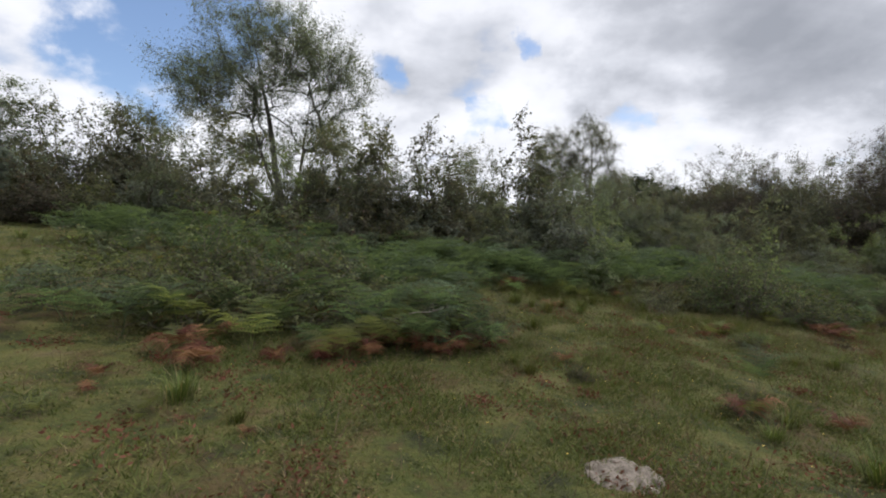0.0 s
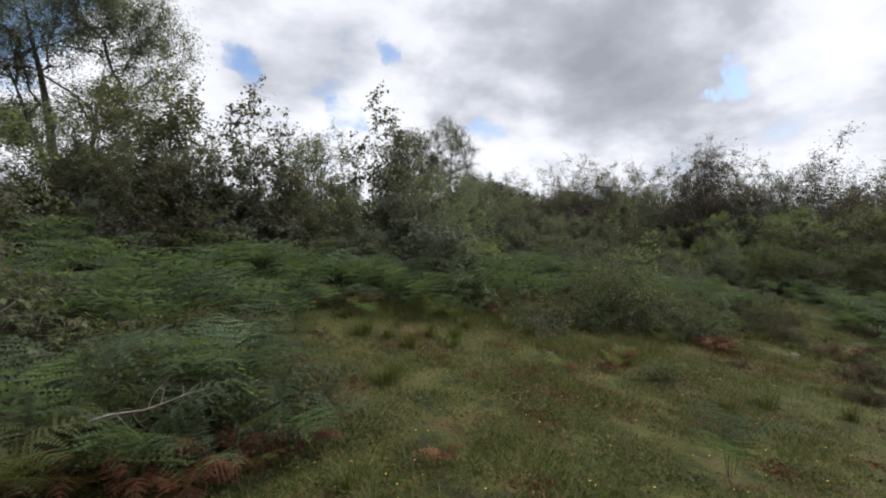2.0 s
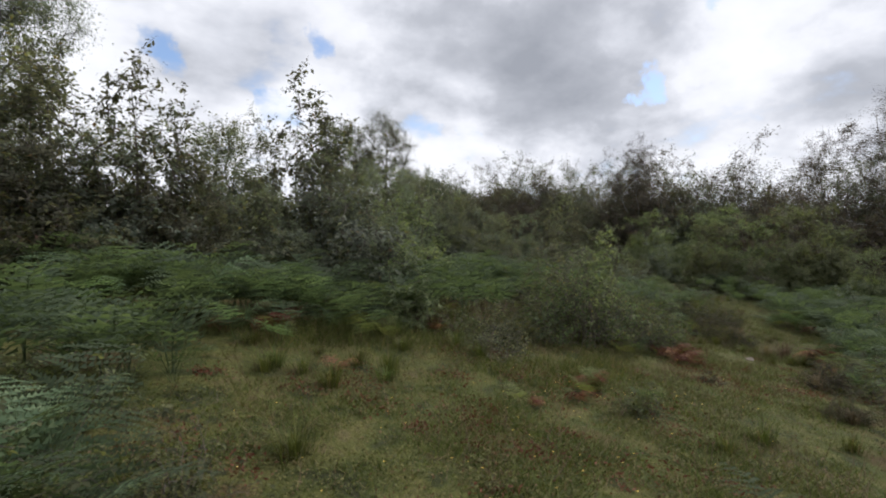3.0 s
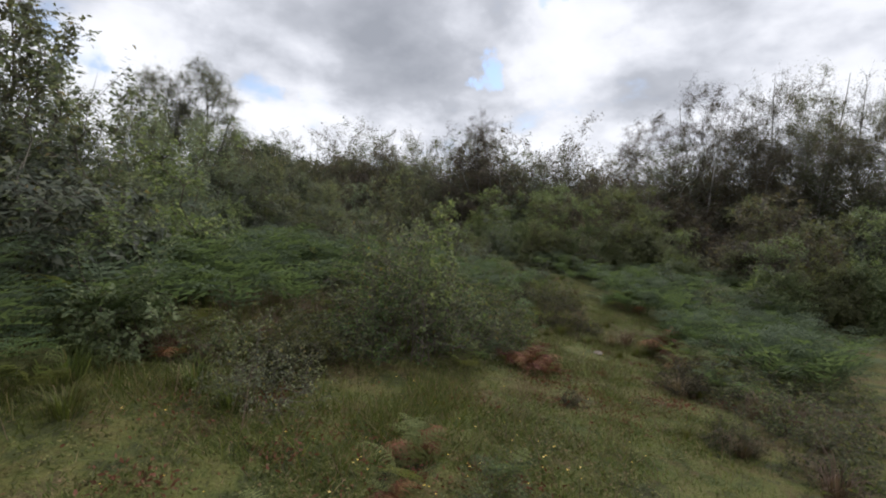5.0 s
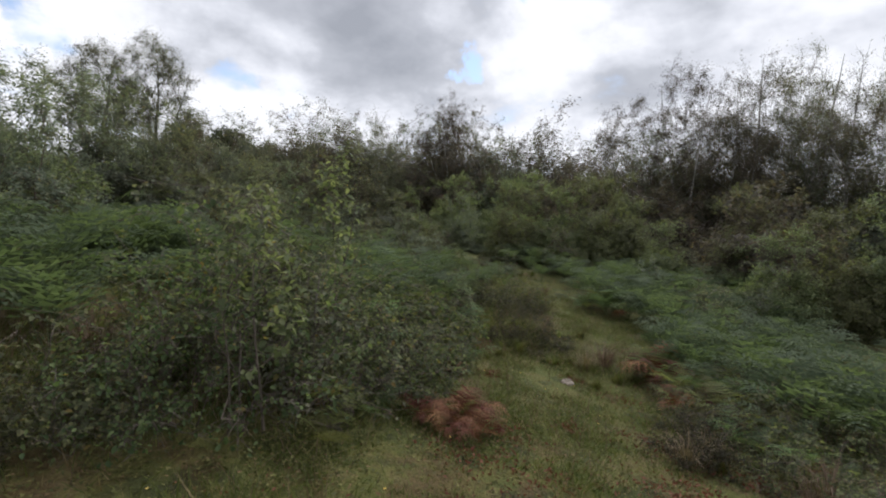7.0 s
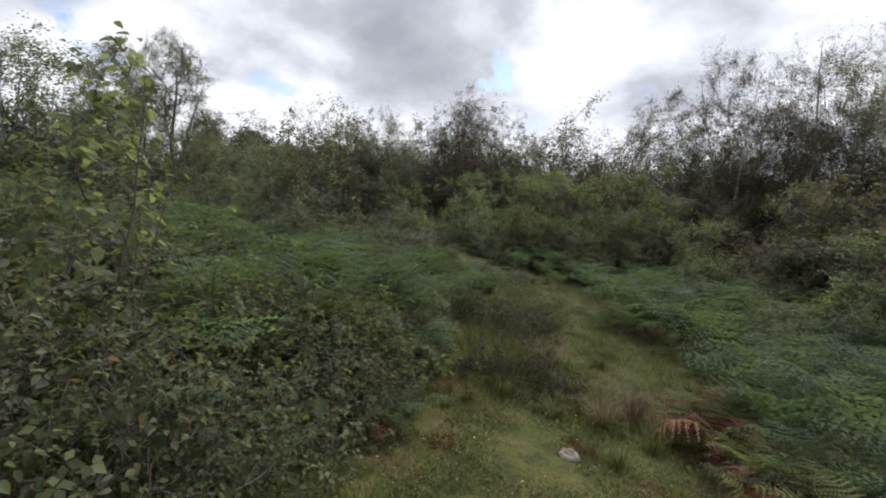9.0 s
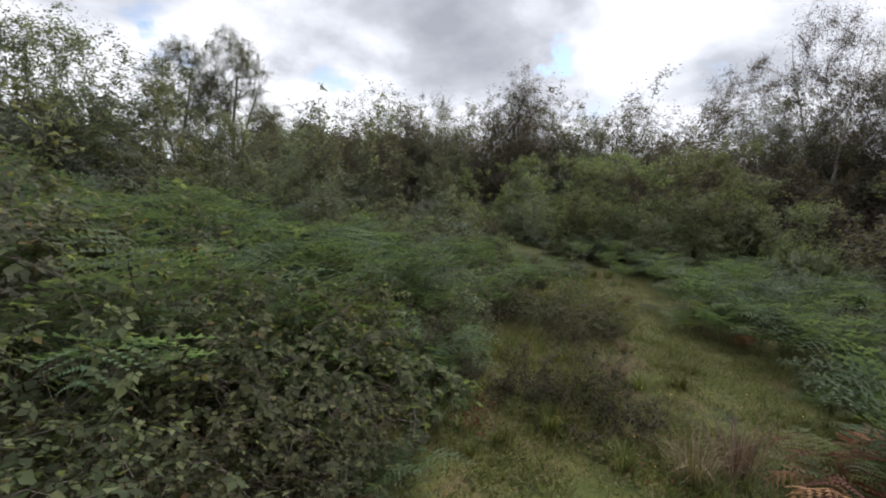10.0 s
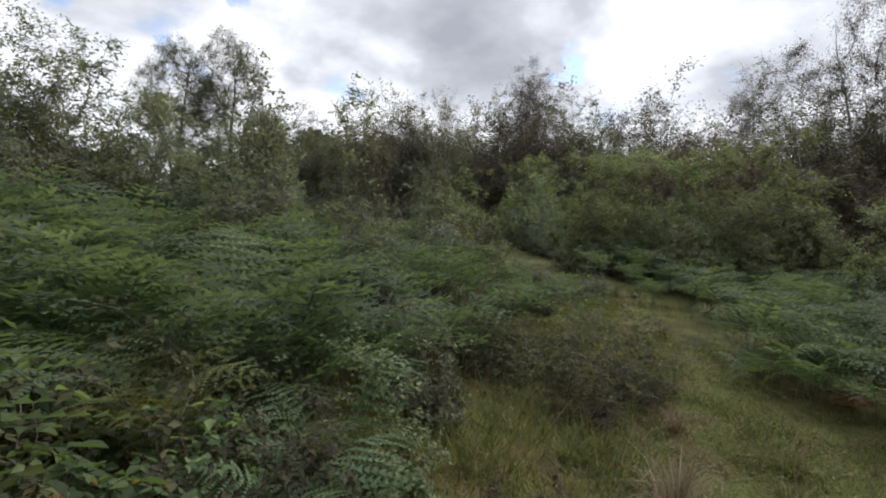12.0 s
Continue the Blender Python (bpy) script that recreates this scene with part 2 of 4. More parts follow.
def tubes(lines, sides=5):
    """Tapered tubes along polylines: a list of (points, radii)."""
    vs, fs, base = [], [], 0
    for pts, rad in lines:
        pts = np.asarray(pts, float)
        n = len(pts)
        d = unit(np.gradient(pts, axis=0))
        ref = np.array([0.31, 0.95, 0.05]) if abs(d[0, 2]) > 0.5 else np.array([0.05, 0.1, 0.99])
        a = unit(np.cross(d, ref))
        b = np.cross(d, a)
        ang = np.arange(sides) * 2 * np.pi / sides
        ring = pts[:, None] + np.asarray(rad)[:, None, None] * (a[:, None] * np.cos(ang)[None, :, None] + b[:, None] * np.sin(ang)[None, :, None])
        vs.append(ring.reshape(-1, 3))
        i = np.arange(n - 1)[:, None] * sides
        j = np.arange(sides)[None]
        q0, q1 = base + i + j, base + i + (j + 1) % sides
        q2, q3 = q1 + sides, q0 + sides
        fs.append(np.stack([q0, q1, q2], -1).reshape(-1, 3))
        fs.append(np.stack([q0, q2, q3], -1).reshape(-1, 3))
        base += n * sides
    return np.concatenate(vs), np.concatenate(fs)


def flakes(rng, places, size, width=0.6):
    """Far leaves, two triangles each."""
    n = len(places)
    d = unit(rng.normal(size=(n, 3)) * (1, 1, 0.7))
    side = unit(np.cross(d, rng.normal(size=(n, 3))))
    s = size * rng.uniform(0.5, 1.4, (n, 1))
    v = np.stack([places, places + d * s * 0.5 + side * s * width * 0.5, places + d * s, places + d * s * 0.5 - side * s * width * 0.5], 1).reshape(-1, 3)
    f = (np.array([[0, 1, 2], [0, 2, 3]])[None] + np.arange(n)[:, None, None] * 4).reshape(-1, 3)
    return v, f


def joined(*pieces):
    vs, fs, n = [], [], 0
    for v, f in pieces:
        vs.append(v)
        fs.append(np.asarray(f).reshape(-1, 3) + n)
        n += len(v)
    return np.concatenate(vs), np.concatenate(fs)


def bend(rng, start, d, length, steps, wobble, lift):
    """A wandering branch line."""
    pts, p, d = [np.array(start, float)], np.array(start, float), np.array(d, float)
    for _ in range(steps):
        d = d + rng.normal(size=3) * wobble + (0, 0, lift)
        d = d / np.linalg.norm(d)
        p = p + d * length / steps
        pts.append(p.copy())
    return np.array(pts)


def along(pts, u):
    x = u * (len(pts) - 1)
    i = min(int(x), len(pts) - 2)
    return pts[i] + (pts[i + 1] - pts[i]) * (x - i), unit(pts[i + 1] - pts[i])


def sprout(rng, trunk, r0, count, lo, hi, length, out, levels, lines, tips, wobble=0.16, lift=0.05, shrink=0.55, thin=0.5, taper=True, bare=False, fade=0.75):
    """Boughs on a line, and boughs on these, down to twigs; the twigs are where the leaves hang."""
    for i in range(count):
        u = lo + (hi - lo) * (i + rng.uniform(0, 1)) / count
        p, d = along(trunk, min(u, 0.999))
        side = rng.normal(size=3)
        side = unit(side - d * (side @ d))
        way = unit(d * (1 - out) + side * out)
        ln = length * (1.12 - fade * u if taper else 1.0) * rng.uniform(0.65, 1.25)
        r = r0 * thin * (1.1 - 0.6 * u)
        pts = bend(rng, p, way, ln, 4 if levels > 1 else 2, wobble * 1.2, lift)
        if levels > 1 or bare or rng.random() < 0.2:
            lines.append((pts, np.linspace(r, r * 0.3, len(pts))))
        if levels > 1:
            sprout(rng, pts, r, max(3, int(count * shrink)), 0.25, 1.0, ln * 0.5, out, levels - 1, lines, tips, wobble, lift, shrink, thin, True, bare)
        else:
            tips.append(pts)


def crown_points(rng, blobs, n, hollow=0.42):
    """Places inside a crown made of ovals (x, y, z, rx, ry, rz), more of them near its skin."""
    b = np.array(blobs, float)
    w = (b[:, 3] * b[:, 4] * b[:, 5]) ** (2 / 3)
    pick = rng.choice(len(b), n, p=w / w.sum())
    d = unit(rng.normal(size=(n, 3)))
    p = b[pick, :3] + d * b[pick, 3:] * (rng.uniform(0, 1, n) ** hollow)[:, None]
    return p[p[:, 2] > 0.04]


def skeleton(rng, starts, points, tip_r, wobble=0.12, power=0.48):
    """Branches grown from the starting stems to every place of the crown, each from the nearest fitting wood."""
    room = sum(len(p) for p, _ in starts) + 3 * len(points)
    pos, way = np.zeros((room, 3)), np.zeros((room, 3))
    parent, bough = np.full(room, -1), np.full(room, -1)
    m = 0
    for pts, lowest in starts:
        k = len(pts)
        pos[m:m + k], way[m:m + k] = pts, unit(np.gradient(pts, axis=0))
        parent[m + 1:m + k] = np.arange(m, m + k - 1)
        m += k
    first, base, boughs, lines = m, pos[0].copy(), 0, []
    floor = np.concatenate([np.where(np.arange(len(p)) < lowest * (len(p) - 1), 1e3, 0.0) for p, lowest in starts])
    held = np.concatenate([floor, np.zeros(room - len(floor))])
    for p in points[np.argsort(np.linalg.norm((points - base) * (1, 1, 0.7), axis=1))]:
        d = p - pos[:m]
        dist = np.linalg.norm(d, axis=1) + 1e-6
        cost = dist * (1.5 - 0.75 * (d * way[:m]).sum(1) / dist) + 0.5 * np.maximum(pos[:m, 2] - p[2], 0) + held[:m]
        i = int(np.argmin(cost))
        a, ln = pos[i], dist[i]
        c = a + way[i] * ln * 0.45 + rng.normal(size=3) * ln * wobble + (0, 0, 0.06 * ln)
        u = np.array([0.33, 0.67, 1.0])[:, None]
        pts = a * (1 - u) ** 2 + 2 * c * u * (1 - u) + p * u * u
        pos[m:m + 3] = pts
        way[m:m + 3] = unit(np.gradient(np.vstack([a, pts]), axis=0))[1:]
        parent[m:m + 3] = (i, m, m + 1)
        if bough[i] < 0:
            bough[m:m + 3], boughs = boughs, boughs + 1
        else:
            bough[m:m + 3] = bough[i]
        lines.append((i, m, m + 1, m + 2))
        m += 3
    load = np.zeros(room)
    for ln in lines:
        load[ln[3]] += 1
    for k in range(m - 1, first - 1, -1):
        load[parent[k]] += load[k]
    rad = tip_r * np.maximum(load, 1) ** power
    wood = []
    for ln in lines:
        r = rad[list(ln)]
        r[0] = min(r[0], r[1] * 1.15)
        wood.append((int(bough[ln[1]]), pos[list(ln)], r))
    ends = np.array([ln[3] for ln in lines])
    mids = np.array([ln[2] for ln in lines])
    both = np.concatenate([ends, mids])
    return wood, pos[both], way[both]


def twigs_of(rng, spots, ways, count, reach, spread, droop):
    """Twig ends from each place: where they start and where they end."""
    a = np.repeat(spots, count, 0)
    d = unit(np.repeat(ways, count, 0) + rng.normal(size=a.shape) * spread - (0, 0, droop))
    a = a - np.repeat(ways, count, 0) * reach * rng.uniform(0, 0.6, (len(a), 1))
    return a, a + d * reach * rng.uniform(0.4, 1.3, (len(a), 1))


def hairs(rng, a, b, width):
    """Fine twigs, one thin tapering blade each."""
    side = unit(np.cross(b - a, rng.normal(size=a.shape))) * width
    return np.stack([a - side, a + side, b], 1).reshape(-1, 3), np.arange(3 * len(a)).reshape(-1, 3)


def leafage(rng, places, normal, size, form, width=0.62):
    """Leaves that face along their normals: tri, flake, leaf (folded), three or trio (a bramble's three leaflets)."""
    n = len(places)
    d = rng.normal(size=(n, 3))
    d = unit(d - normal * (d * normal).sum(1, keepdims=True))
    d = unit(d - (0, 0, 0.3))
    side = unit(np.cross(normal, d))
    up = np.cross(d, side)
    s = size * rng.uniform(0.55, 1.35, (n, 1))
    if form == "tri":
        v = np.stack([places + side * s * width * 0.5, places - side * s * width * 0.5, places + d * s], 1)
        f = np.array([[0, 1, 2]])
    elif form == "flake":
        v = np.stack([places, places + d * s * 0.45 + side * s * width * 0.5, places + d * s - up * s * 0.12, places + d * s * 0.45 - side * s * width * 0.5], 1)
        f = np.array([[0, 1, 2], [0, 2, 3]])
    elif form == "leaf":
        p0, fold = places, up * s * 0.10
        l1, r1 = (p0 + d * s * 0.28 + side * (q * s * width * 0.5) + fold for q in (1, -1))
        l2, r2 = (p0 + d * s * 0.66 + side * (q * s * width * 0.40) + fold * 0.6 - up * s * 0.06 for q in (1, -1))
        v = np.stack([p0, l1, l2, p0 + d * s - up * s * 0.2, r2, r1], 1)
        f = np.array([[0, 3, 2], [0, 2, 1], [0, 4, 3], [0, 5, 4]])
    elif form == "trio":
        vs = []
        for turn in (0.0, 1.25, -1.25):
            e, t = d * math.cos(turn) + side * math.sin(turn), side * math.cos(turn) - d * math.sin(turn)
            k = s * (1.0 if turn == 0 else 0.8)
            p0 = places + e * s * 0.12
            vs.append(np.stack([p0, p0 + e * k * 0.45 + t * k * 0.36 + up * k * 0.06, p0 + e * k - up * k * 0.14, p0 + e * k * 0.45 - t * k * 0.36 + up * k * 0.06], 1))
        v = np.concatenate(vs)
        n = len(v)
        f = np.array([[0, 1, 2], [0, 2, 3]])
    else:
        vs = []
        for turn in (0.0, 1.25, -1.25):
            e = d * math.cos(turn) + side * math.sin(turn)
            t = side * math.cos(turn) - d * math.sin(turn)
            k = s * (1.0 if turn == 0 else 0.8)
            p0 = places + e * s * 0.12
            fold = up * k * 0.09
            l1, r1 = (p0 + e * k * 0.36 + t * (q * k * 0.36) + fold for q in (1, -1))
            vs.append(np.stack([p0, l1, p0 + e * k * 0.72 + t * k * 0.2 + fold * 0.5, p0 + e * k - up * k * 0.16, p0 + e * k * 0.72 - t * k * 0.2 + fold * 0.5, r1], 1))
        v = np.concatenate(vs)
        n = len(v)
        f = np.array([[0, 3, 2], [0, 2, 1], [0, 4, 3], [0, 5, 4]])
    return v.reshape(-1, 3), (f[None] + np.arange(n)[:, None, None] * v.shape[1]).reshape(-1, 3)


def clothe(rng, thing, wood, spots, ways, material, bark, leaf, form, per, count, reach, spread, droop, haze, limbs, middle, outward, sway, crown, sides=4, bare=0.0):
    """Limbs, fine twigs and leaves on a grown skeleton."""
    bits = []
    if limbs:
        load = {}
        for b, p, r in wood:
            load[b] = load.get(b, 0) + 1
        big = sorted(load, key=lambda b: -load[b])[:limbs]
        for k in big:
            part("limb", mesh_of("limb", *tubes([(p, r) for b, p, r in wood if b == k], sides), bark, True), thing)
        rest = [(p, r) for b, p, r in wood if b not in big]
    else:
        rest = [(p[[0, 2, -1]], r[[0, 2, -1]]) for _, p, r in wood]
    if rest:
        bits.append(tubes(rest, sides))
    a, b = twigs_of(rng, spots, ways, count, reach, spread, droop)
    bits.append(hairs(rng, a, b, haze))
    part("twig_mass", mesh_of("twig_mass", *joined(*bits), TWIG if bark is BIRCH_BARK else bark), thing)["kind"] = "stuff"
    u = rng.uniform(0.15, 1.05, (len(a), per, 1))
    places = (a[:, None] + (b - a)[:, None] * u).reshape(-1, 3) + rng.normal(size=(len(a) * per, 3)) * reach * 0.12
    places = places[(places[:, 2] > 0.015) & (places[:, 2] > bare * rng.uniform(-0.3, 1.0, len(places)))]
    out = unit((places - middle) * (1, 1, 0.9))
    normal = unit(out * outward + rng.normal(size=places.shape) * sway + (0, 0, 0.8))
    part(crown, mesh_of(crown, *leafage(rng, places, normal, leaf, form), material), thing)["kind"] = "stuff"


def tree(seed, name, label, trunks, blobs, n, material, bark, leaf, per, form="tri", count=3, reach=0.5, spread=0.5, droop=0.25, haze=0.006, limbs=6, tip_r=0.006, outward=0.6, sway=0.45, hollow=0.42, lowest=0.3):
    """A tree: tapered trunks (height, radius, lean x, lean y), limbs grown into its crown, fine twigs, many leaves."""
    rng = np.random.default_rng(seed)
    starts, lines = [], []
    for i, (h, r, lx, ly) in enumerate(trunks):
        d = unit(np.array([lx, ly, 1.0]))
        pts = bend(rng, (0.12 * i, 0.05 * i, 0), d, h, 10, 0.05, 0.03)
        rad = r * (1 - np.linspace(0, 0.92, len(pts)))
        rad[0] *= 1.4
        lines.append((pts, rad))
        starts.append((pts, lowest))
    points = crown_points(rng, blobs, n, hollow)
    wood, spots, ways = skeleton(rng, starts, points, tip_r)
    thing = tagged(new(name), label, "tree")
    part("trunk", mesh_of("trunk", *tubes(lines, 8), bark, True), thing)
    clothe(rng, thing, wood, spots, ways, material, bark, leaf, form, per, count, reach, spread, droop, haze, limbs, points.mean(0) * (1, 1, 0.8), outward, sway, "crown", 3)
    return thing


def bush(seed, name, label, height, radius, material, leaf, per, n=150, form="flake", stems=7, shoots=12, over=0.2, count=3, reach=0.22, spread=0.6, droop=0.1, haze=0.0025, limbs=0, bark=None, category="bush", outward=0.7, sway=0.42, hollow=0.36, lumps=7, taper=0.0, bare=0.0):
    """A bush: stems from one root grown into an uneven dome, leaves thick on its skin, shoots standing out of it."""
    rng = np.random.default_rng(seed)
    blobs = [(0, 0, 0.48 * height, 0.62 * radius, 0.62 * radius, 0.46 * height)]
    for i in range(lumps):
        a, r = i * 2.4 + rng.uniform(-0.5, 0.5), radius * rng.uniform(0.4, 0.66)
        k = rng.uniform(0.75, 1.15)
        z = height * rng.uniform(0.12, 0.44) * (1 - 0.4 * taper)
        blobs.append((r * math.cos(a), r * math.sin(a), z, 0.42 * radius * k, 0.42 * radius * k, min(0.34 * height * k, z + 0.06 * height)))
    points = crown_points(rng, blobs, n, hollow)
    tall = np.column_stack([rng.normal(0, 0.3 * radius, (shoots, 2)), height * rng.uniform(0.85, 1.0 + over, shoots)])
    starts = []
    for i in range(stems):
        a, r = i * 2.4 + rng.uniform(-0.4, 0.4), radius * 0.3 * math.sqrt((i + 0.5) / stems)
        foot = np.array([r * math.cos(a), r * math.sin(a), 0.0])
        starts.append((bend(rng, foot, unit(foot * (0.9 / radius) + (0, 0, 1.0)), height * 0.28, 3, 0.08, 0.0), 0.0))
    wood, spots, ways = skeleton(rng, starts, np.vstack([points, tall]), 0.0012 + 0.0006 * height)
    wood += [(i, pts, np.linspace(0.007, 0.004, len(pts)) * height) for i, (pts, _) in enumerate(starts)]
    thing = tagged(new(name), label, category)
    clothe(rng, thing, wood, spots, ways, material, bark or TWIG, leaf, form, per, count, reach, spread, droop, haze, limbs, np.array([0, 0, 0.25 * height]), outward, sway, "foliage", 3, bare * height)
    return thing


def put(proto, x, y, size=1.0, turn=0.0, label="", depth=0.04, flat=1.0):
    """Another of the same kind, turned and sized."""
    m = pose(x, y, ground_at(x, y) - depth, 0, 0, turn)
    if proto.get("set"):
        ob = copy_thing(proto, m)
    else:
        proto["set"], ob = 1, proto
        ob.matrix_basis = m
    ob.scale = (size, size, size * flat)
    if label:
        ob["label"] = label
    return ob


# ---- bracken ----
def frond_mesh(seed, length, stalk, material, pairs=13, leaflets=8, arch=0.5, curl=0.0):
    """One bracken frond: stalk, arching midrib, tapering feathered pinnae. It grows along +x."""
    rng = np.random.default_rng(seed)
    steps = 9
    ang = np.concatenate([np.full(4, 1.32), np.linspace(1.15, 0.35 - arch - curl, steps - 4)])
    seg = np.concatenate([np.full(4, stalk / 4), np.full(steps - 4, length / (steps - 4))])
    sway = np.cumsum(rng.normal(0, 0.06, steps))
    pts = np.vstack([[0, 0, 0], np.cumsum(np.stack([np.cos(ang) * seg, sway * seg, np.sin(ang) * seg], 1), 0)])
    core = pts if leaflets > 3 else pts[[0, 4, 6, -1]]
    vs, fs = tubes([(core, np.linspace(0.005, 0.0015, len(core)))], 3)
    vs, fs, base = [vs], [fs], len(vs)
    for i in range(pairs):
        u = (4 + (steps - 4) * (i + 0.3) / pairs) / steps
        p, d = along(pts, min(u, 0.998))
        k = 1 - i / pairs
        ln = length * 0.52 * (k ** 0.85) * rng.uniform(0.85, 1.1) + 0.02
        for sgn in (-1, 1):
            side = unit(np.cross(d, (0, 0, 1.0))) * sgn
            way = unit(side * 0.9 + d * rng.uniform(0.3, 0.5) + np.array([0, 0, rng.uniform(-0.25, 0.15) - curl * 0.3]))
            nrm = unit(np.cross(way, d) * sgn)
            nrm = nrm if nrm[2] > 0 else -nrm
            across = unit(np.cross(nrm, way))
            m = leaflets
            t = (np.arange(m) + 0.5) / m
            w = (0.012 + ln * 0.05) * (1.15 - 0.8 * t)
            axis = p + way * (ln * t)[:, None] - np.array([0, 0, 1.0]) * (ln * 0.25 * t * t)[:, None]
            half = ln / m * 0.55
            for s2 in (-1, 1):
                a, b = axis - way * half, axis + way * half * 0.6
                c = axis + across * (s2 * w)[:, None] + way * half * 0.9
                vs.append(np.stack([a, b, c], 1).reshape(-1, 3))
                fs.append(np.arange(m * 3).reshape(-1, 3) + base)
                base += m * 3
    return mesh_of("frond", np.concatenate(vs), np.concatenate(fs), material)


FRONDS = {"green": [], "pale": [], "dead": [], "coarse": []}
for i in range(6):
    FRONDS["green"].append(frond_mesh(10 + i, 0.62 + 0.05 * i, 0.34 + 0.04 * i, FERN, arch=0.15 + 0.1 * i))
for i in range(3):
    FRONDS["pale"].append(frond_mesh(30 + i, 0.55 + 0.06 * i, 0.28 + 0.05 * i, FERN_PALE, arch=0.25 + 0.12 * i))
    FRONDS["dead"].append(frond_mesh(40 + i, 0.50 + 0.06 * i, 0.24 + 0.06 * i, FERN_DEAD, arch=0.6 + 0.25 * i, curl=0.3))

FERN_WORDS = {
    "green": "green bracken fern with arching feathered fronds in grass",
    "pale": "yellow-green bracken fern turning pale among other ferns",
    "dead": "withered rust-brown bracken fern, collapsed on the turf",
}


def fern(seed, kind, count):
    """A bracken plant: several fronds from one root, each a part."""
    rng = np.random.default_rng(seed)
    thing = new("bracken_fern")
    tagged(thing, FERN_WORDS[kind], "fern", "bracken ferns")
    for i in range(count):
        pick = kind if rng.random() > 0.12 else "pale"
        pool = FRONDS[pick]
        data = pool[rng.integers(len(pool))]
        part("frond", data, thing, at=pose(0, 0, 0, rng.uniform(-9, 9), rng.uniform(-10, 14), i * 360 / count + rng.uniform(-25, 25)) @ Matrix.Scale(rng.uniform(0.8, 1.15), 4))
    return thing


FERNS = {"green": [fern(100 + i, "green", 4 + i % 3) for i in range(5)], "pale": [fern(120 + i, "pale", 5) for i in range(2)], "dead": [fern(130 + i, "dead", 5) for i in range(3)]}


def fern_bed(seed, x, y, rx, ry, turn, count, size, dead=0.12, pale=0.24, lift=0.0):
    """Ferns scattered over an oval bed."""
    rng = np.random.default_rng(seed)
    for _ in range(count):
        a, r = rng.uniform(0, 6.283), math.sqrt(rng.uniform(0, 1))
        u, v = rx * r * math.cos(a), ry * r * math.sin(a)
        c, s = math.cos(radians(turn)), math.sin(radians(turn))
        px, py = x + u * c - v * s, y + u * s + v * c
        roll = rng.random()
        kind = "dead" if roll < dead else "pale" if roll < dead + pale else "green"
        pool = FERNS[kind]
        k = size * rng.uniform(0.7, 1.2) * (0.75 if kind == "dead" else 1) * (1 - 0.25 * r * r)
        put(pool[rng.integers(len(pool))], px, py, k, rng.uniform(0, 360), depth=0.05 - lift * (1 - r * r))


# ---- ground ----
def make_ground():
    n = 200
    u = np.linspace(-1, 1, n)
    w = np.sinh(5.2 * u) / math.sinh(5.2) * 900
    gx, gy = np.meshgrid(6 + w, 8 + w)
    v = np.stack([gx, gy, land(gx, gy)], -1).reshape(-1, 3)
    i, j = np.meshgrid(np.arange(n - 1), np.arange(n - 1))
    a = (j * n + i).ravel()
    f = np.concatenate([np.stack([a, a + 1, a + n + 1], 1), np.stack([a, a + n + 1, a + n], 1)])
    ob = new("ground", mesh_of("ground", v, f, TURF, True))
    tagged(ob, "rough mossy heathland turf sloping gently between the bushes", "ground", kind="structure")


make_ground()


def make_grass(name, label, seed, spots, low, high, width, material, lean=0.5):
    """Turf blades, one sheet of many."""
    rng = np.random.default_rng(seed)
    xy = []
    for cx, cy, rx, ry, turn, count in spots:
        a, r = rng.uniform(0, 6.283, count), np.sqrt(rng.uniform(0, 1, count)) * (1 + 0.25 * rng.normal(size=count))
        px, py = rx * r * np.cos(a), ry * r * np.sin(a)
        c, s = math.cos(radians(turn)), math.sin(radians(turn))
        xy.append(np.stack([cx + px * c - py * s, cy + px * s + py * c], 1))
    xy = np.concatenate(xy)
    tone = np.sin(2.1 * xy[:, 0] + 0.7 * xy[:, 1]) * np.sin(1.9 * xy[:, 1] - 0.8 * xy[:, 0]) + np.sin(5.3 * xy[:, 0] - 2 * xy[:, 1]) * np.sin(4.7 * xy[:, 1] + 1.3 * xy[:, 0])
    keep = rng.uniform(-1.6, 1.2, len(xy)) < tone + 0.5
    xy, tone = xy[keep], tone[keep]
    n = len(xy)
    h = rng.uniform(low, high, n) * (1 + 0.45 * tone + 0.6 * (rng.random(n) < 0.06))
    a = rng.uniform(0, 6.283, n)
    side = np.stack([np.cos(a), np.sin(a), np.zeros(n)], 1) * (width * rng.uniform(0.6, 1.4, n))[:, None]
    tilt = rng.normal(0, lean, (n, 2))
    root = np.column_stack([xy, land(xy[:, 0], xy[:, 1]) - 0.004])
    tip = root + np.column_stack([tilt * h[:, None], h])
    v = np.stack([root - side, root + side, tip], 1).reshape(-1, 3)
    ob = new(name, mesh_of(name, v, np.arange(3 * n), material))
    return tagged(ob, label, "grass", kind="stuff")


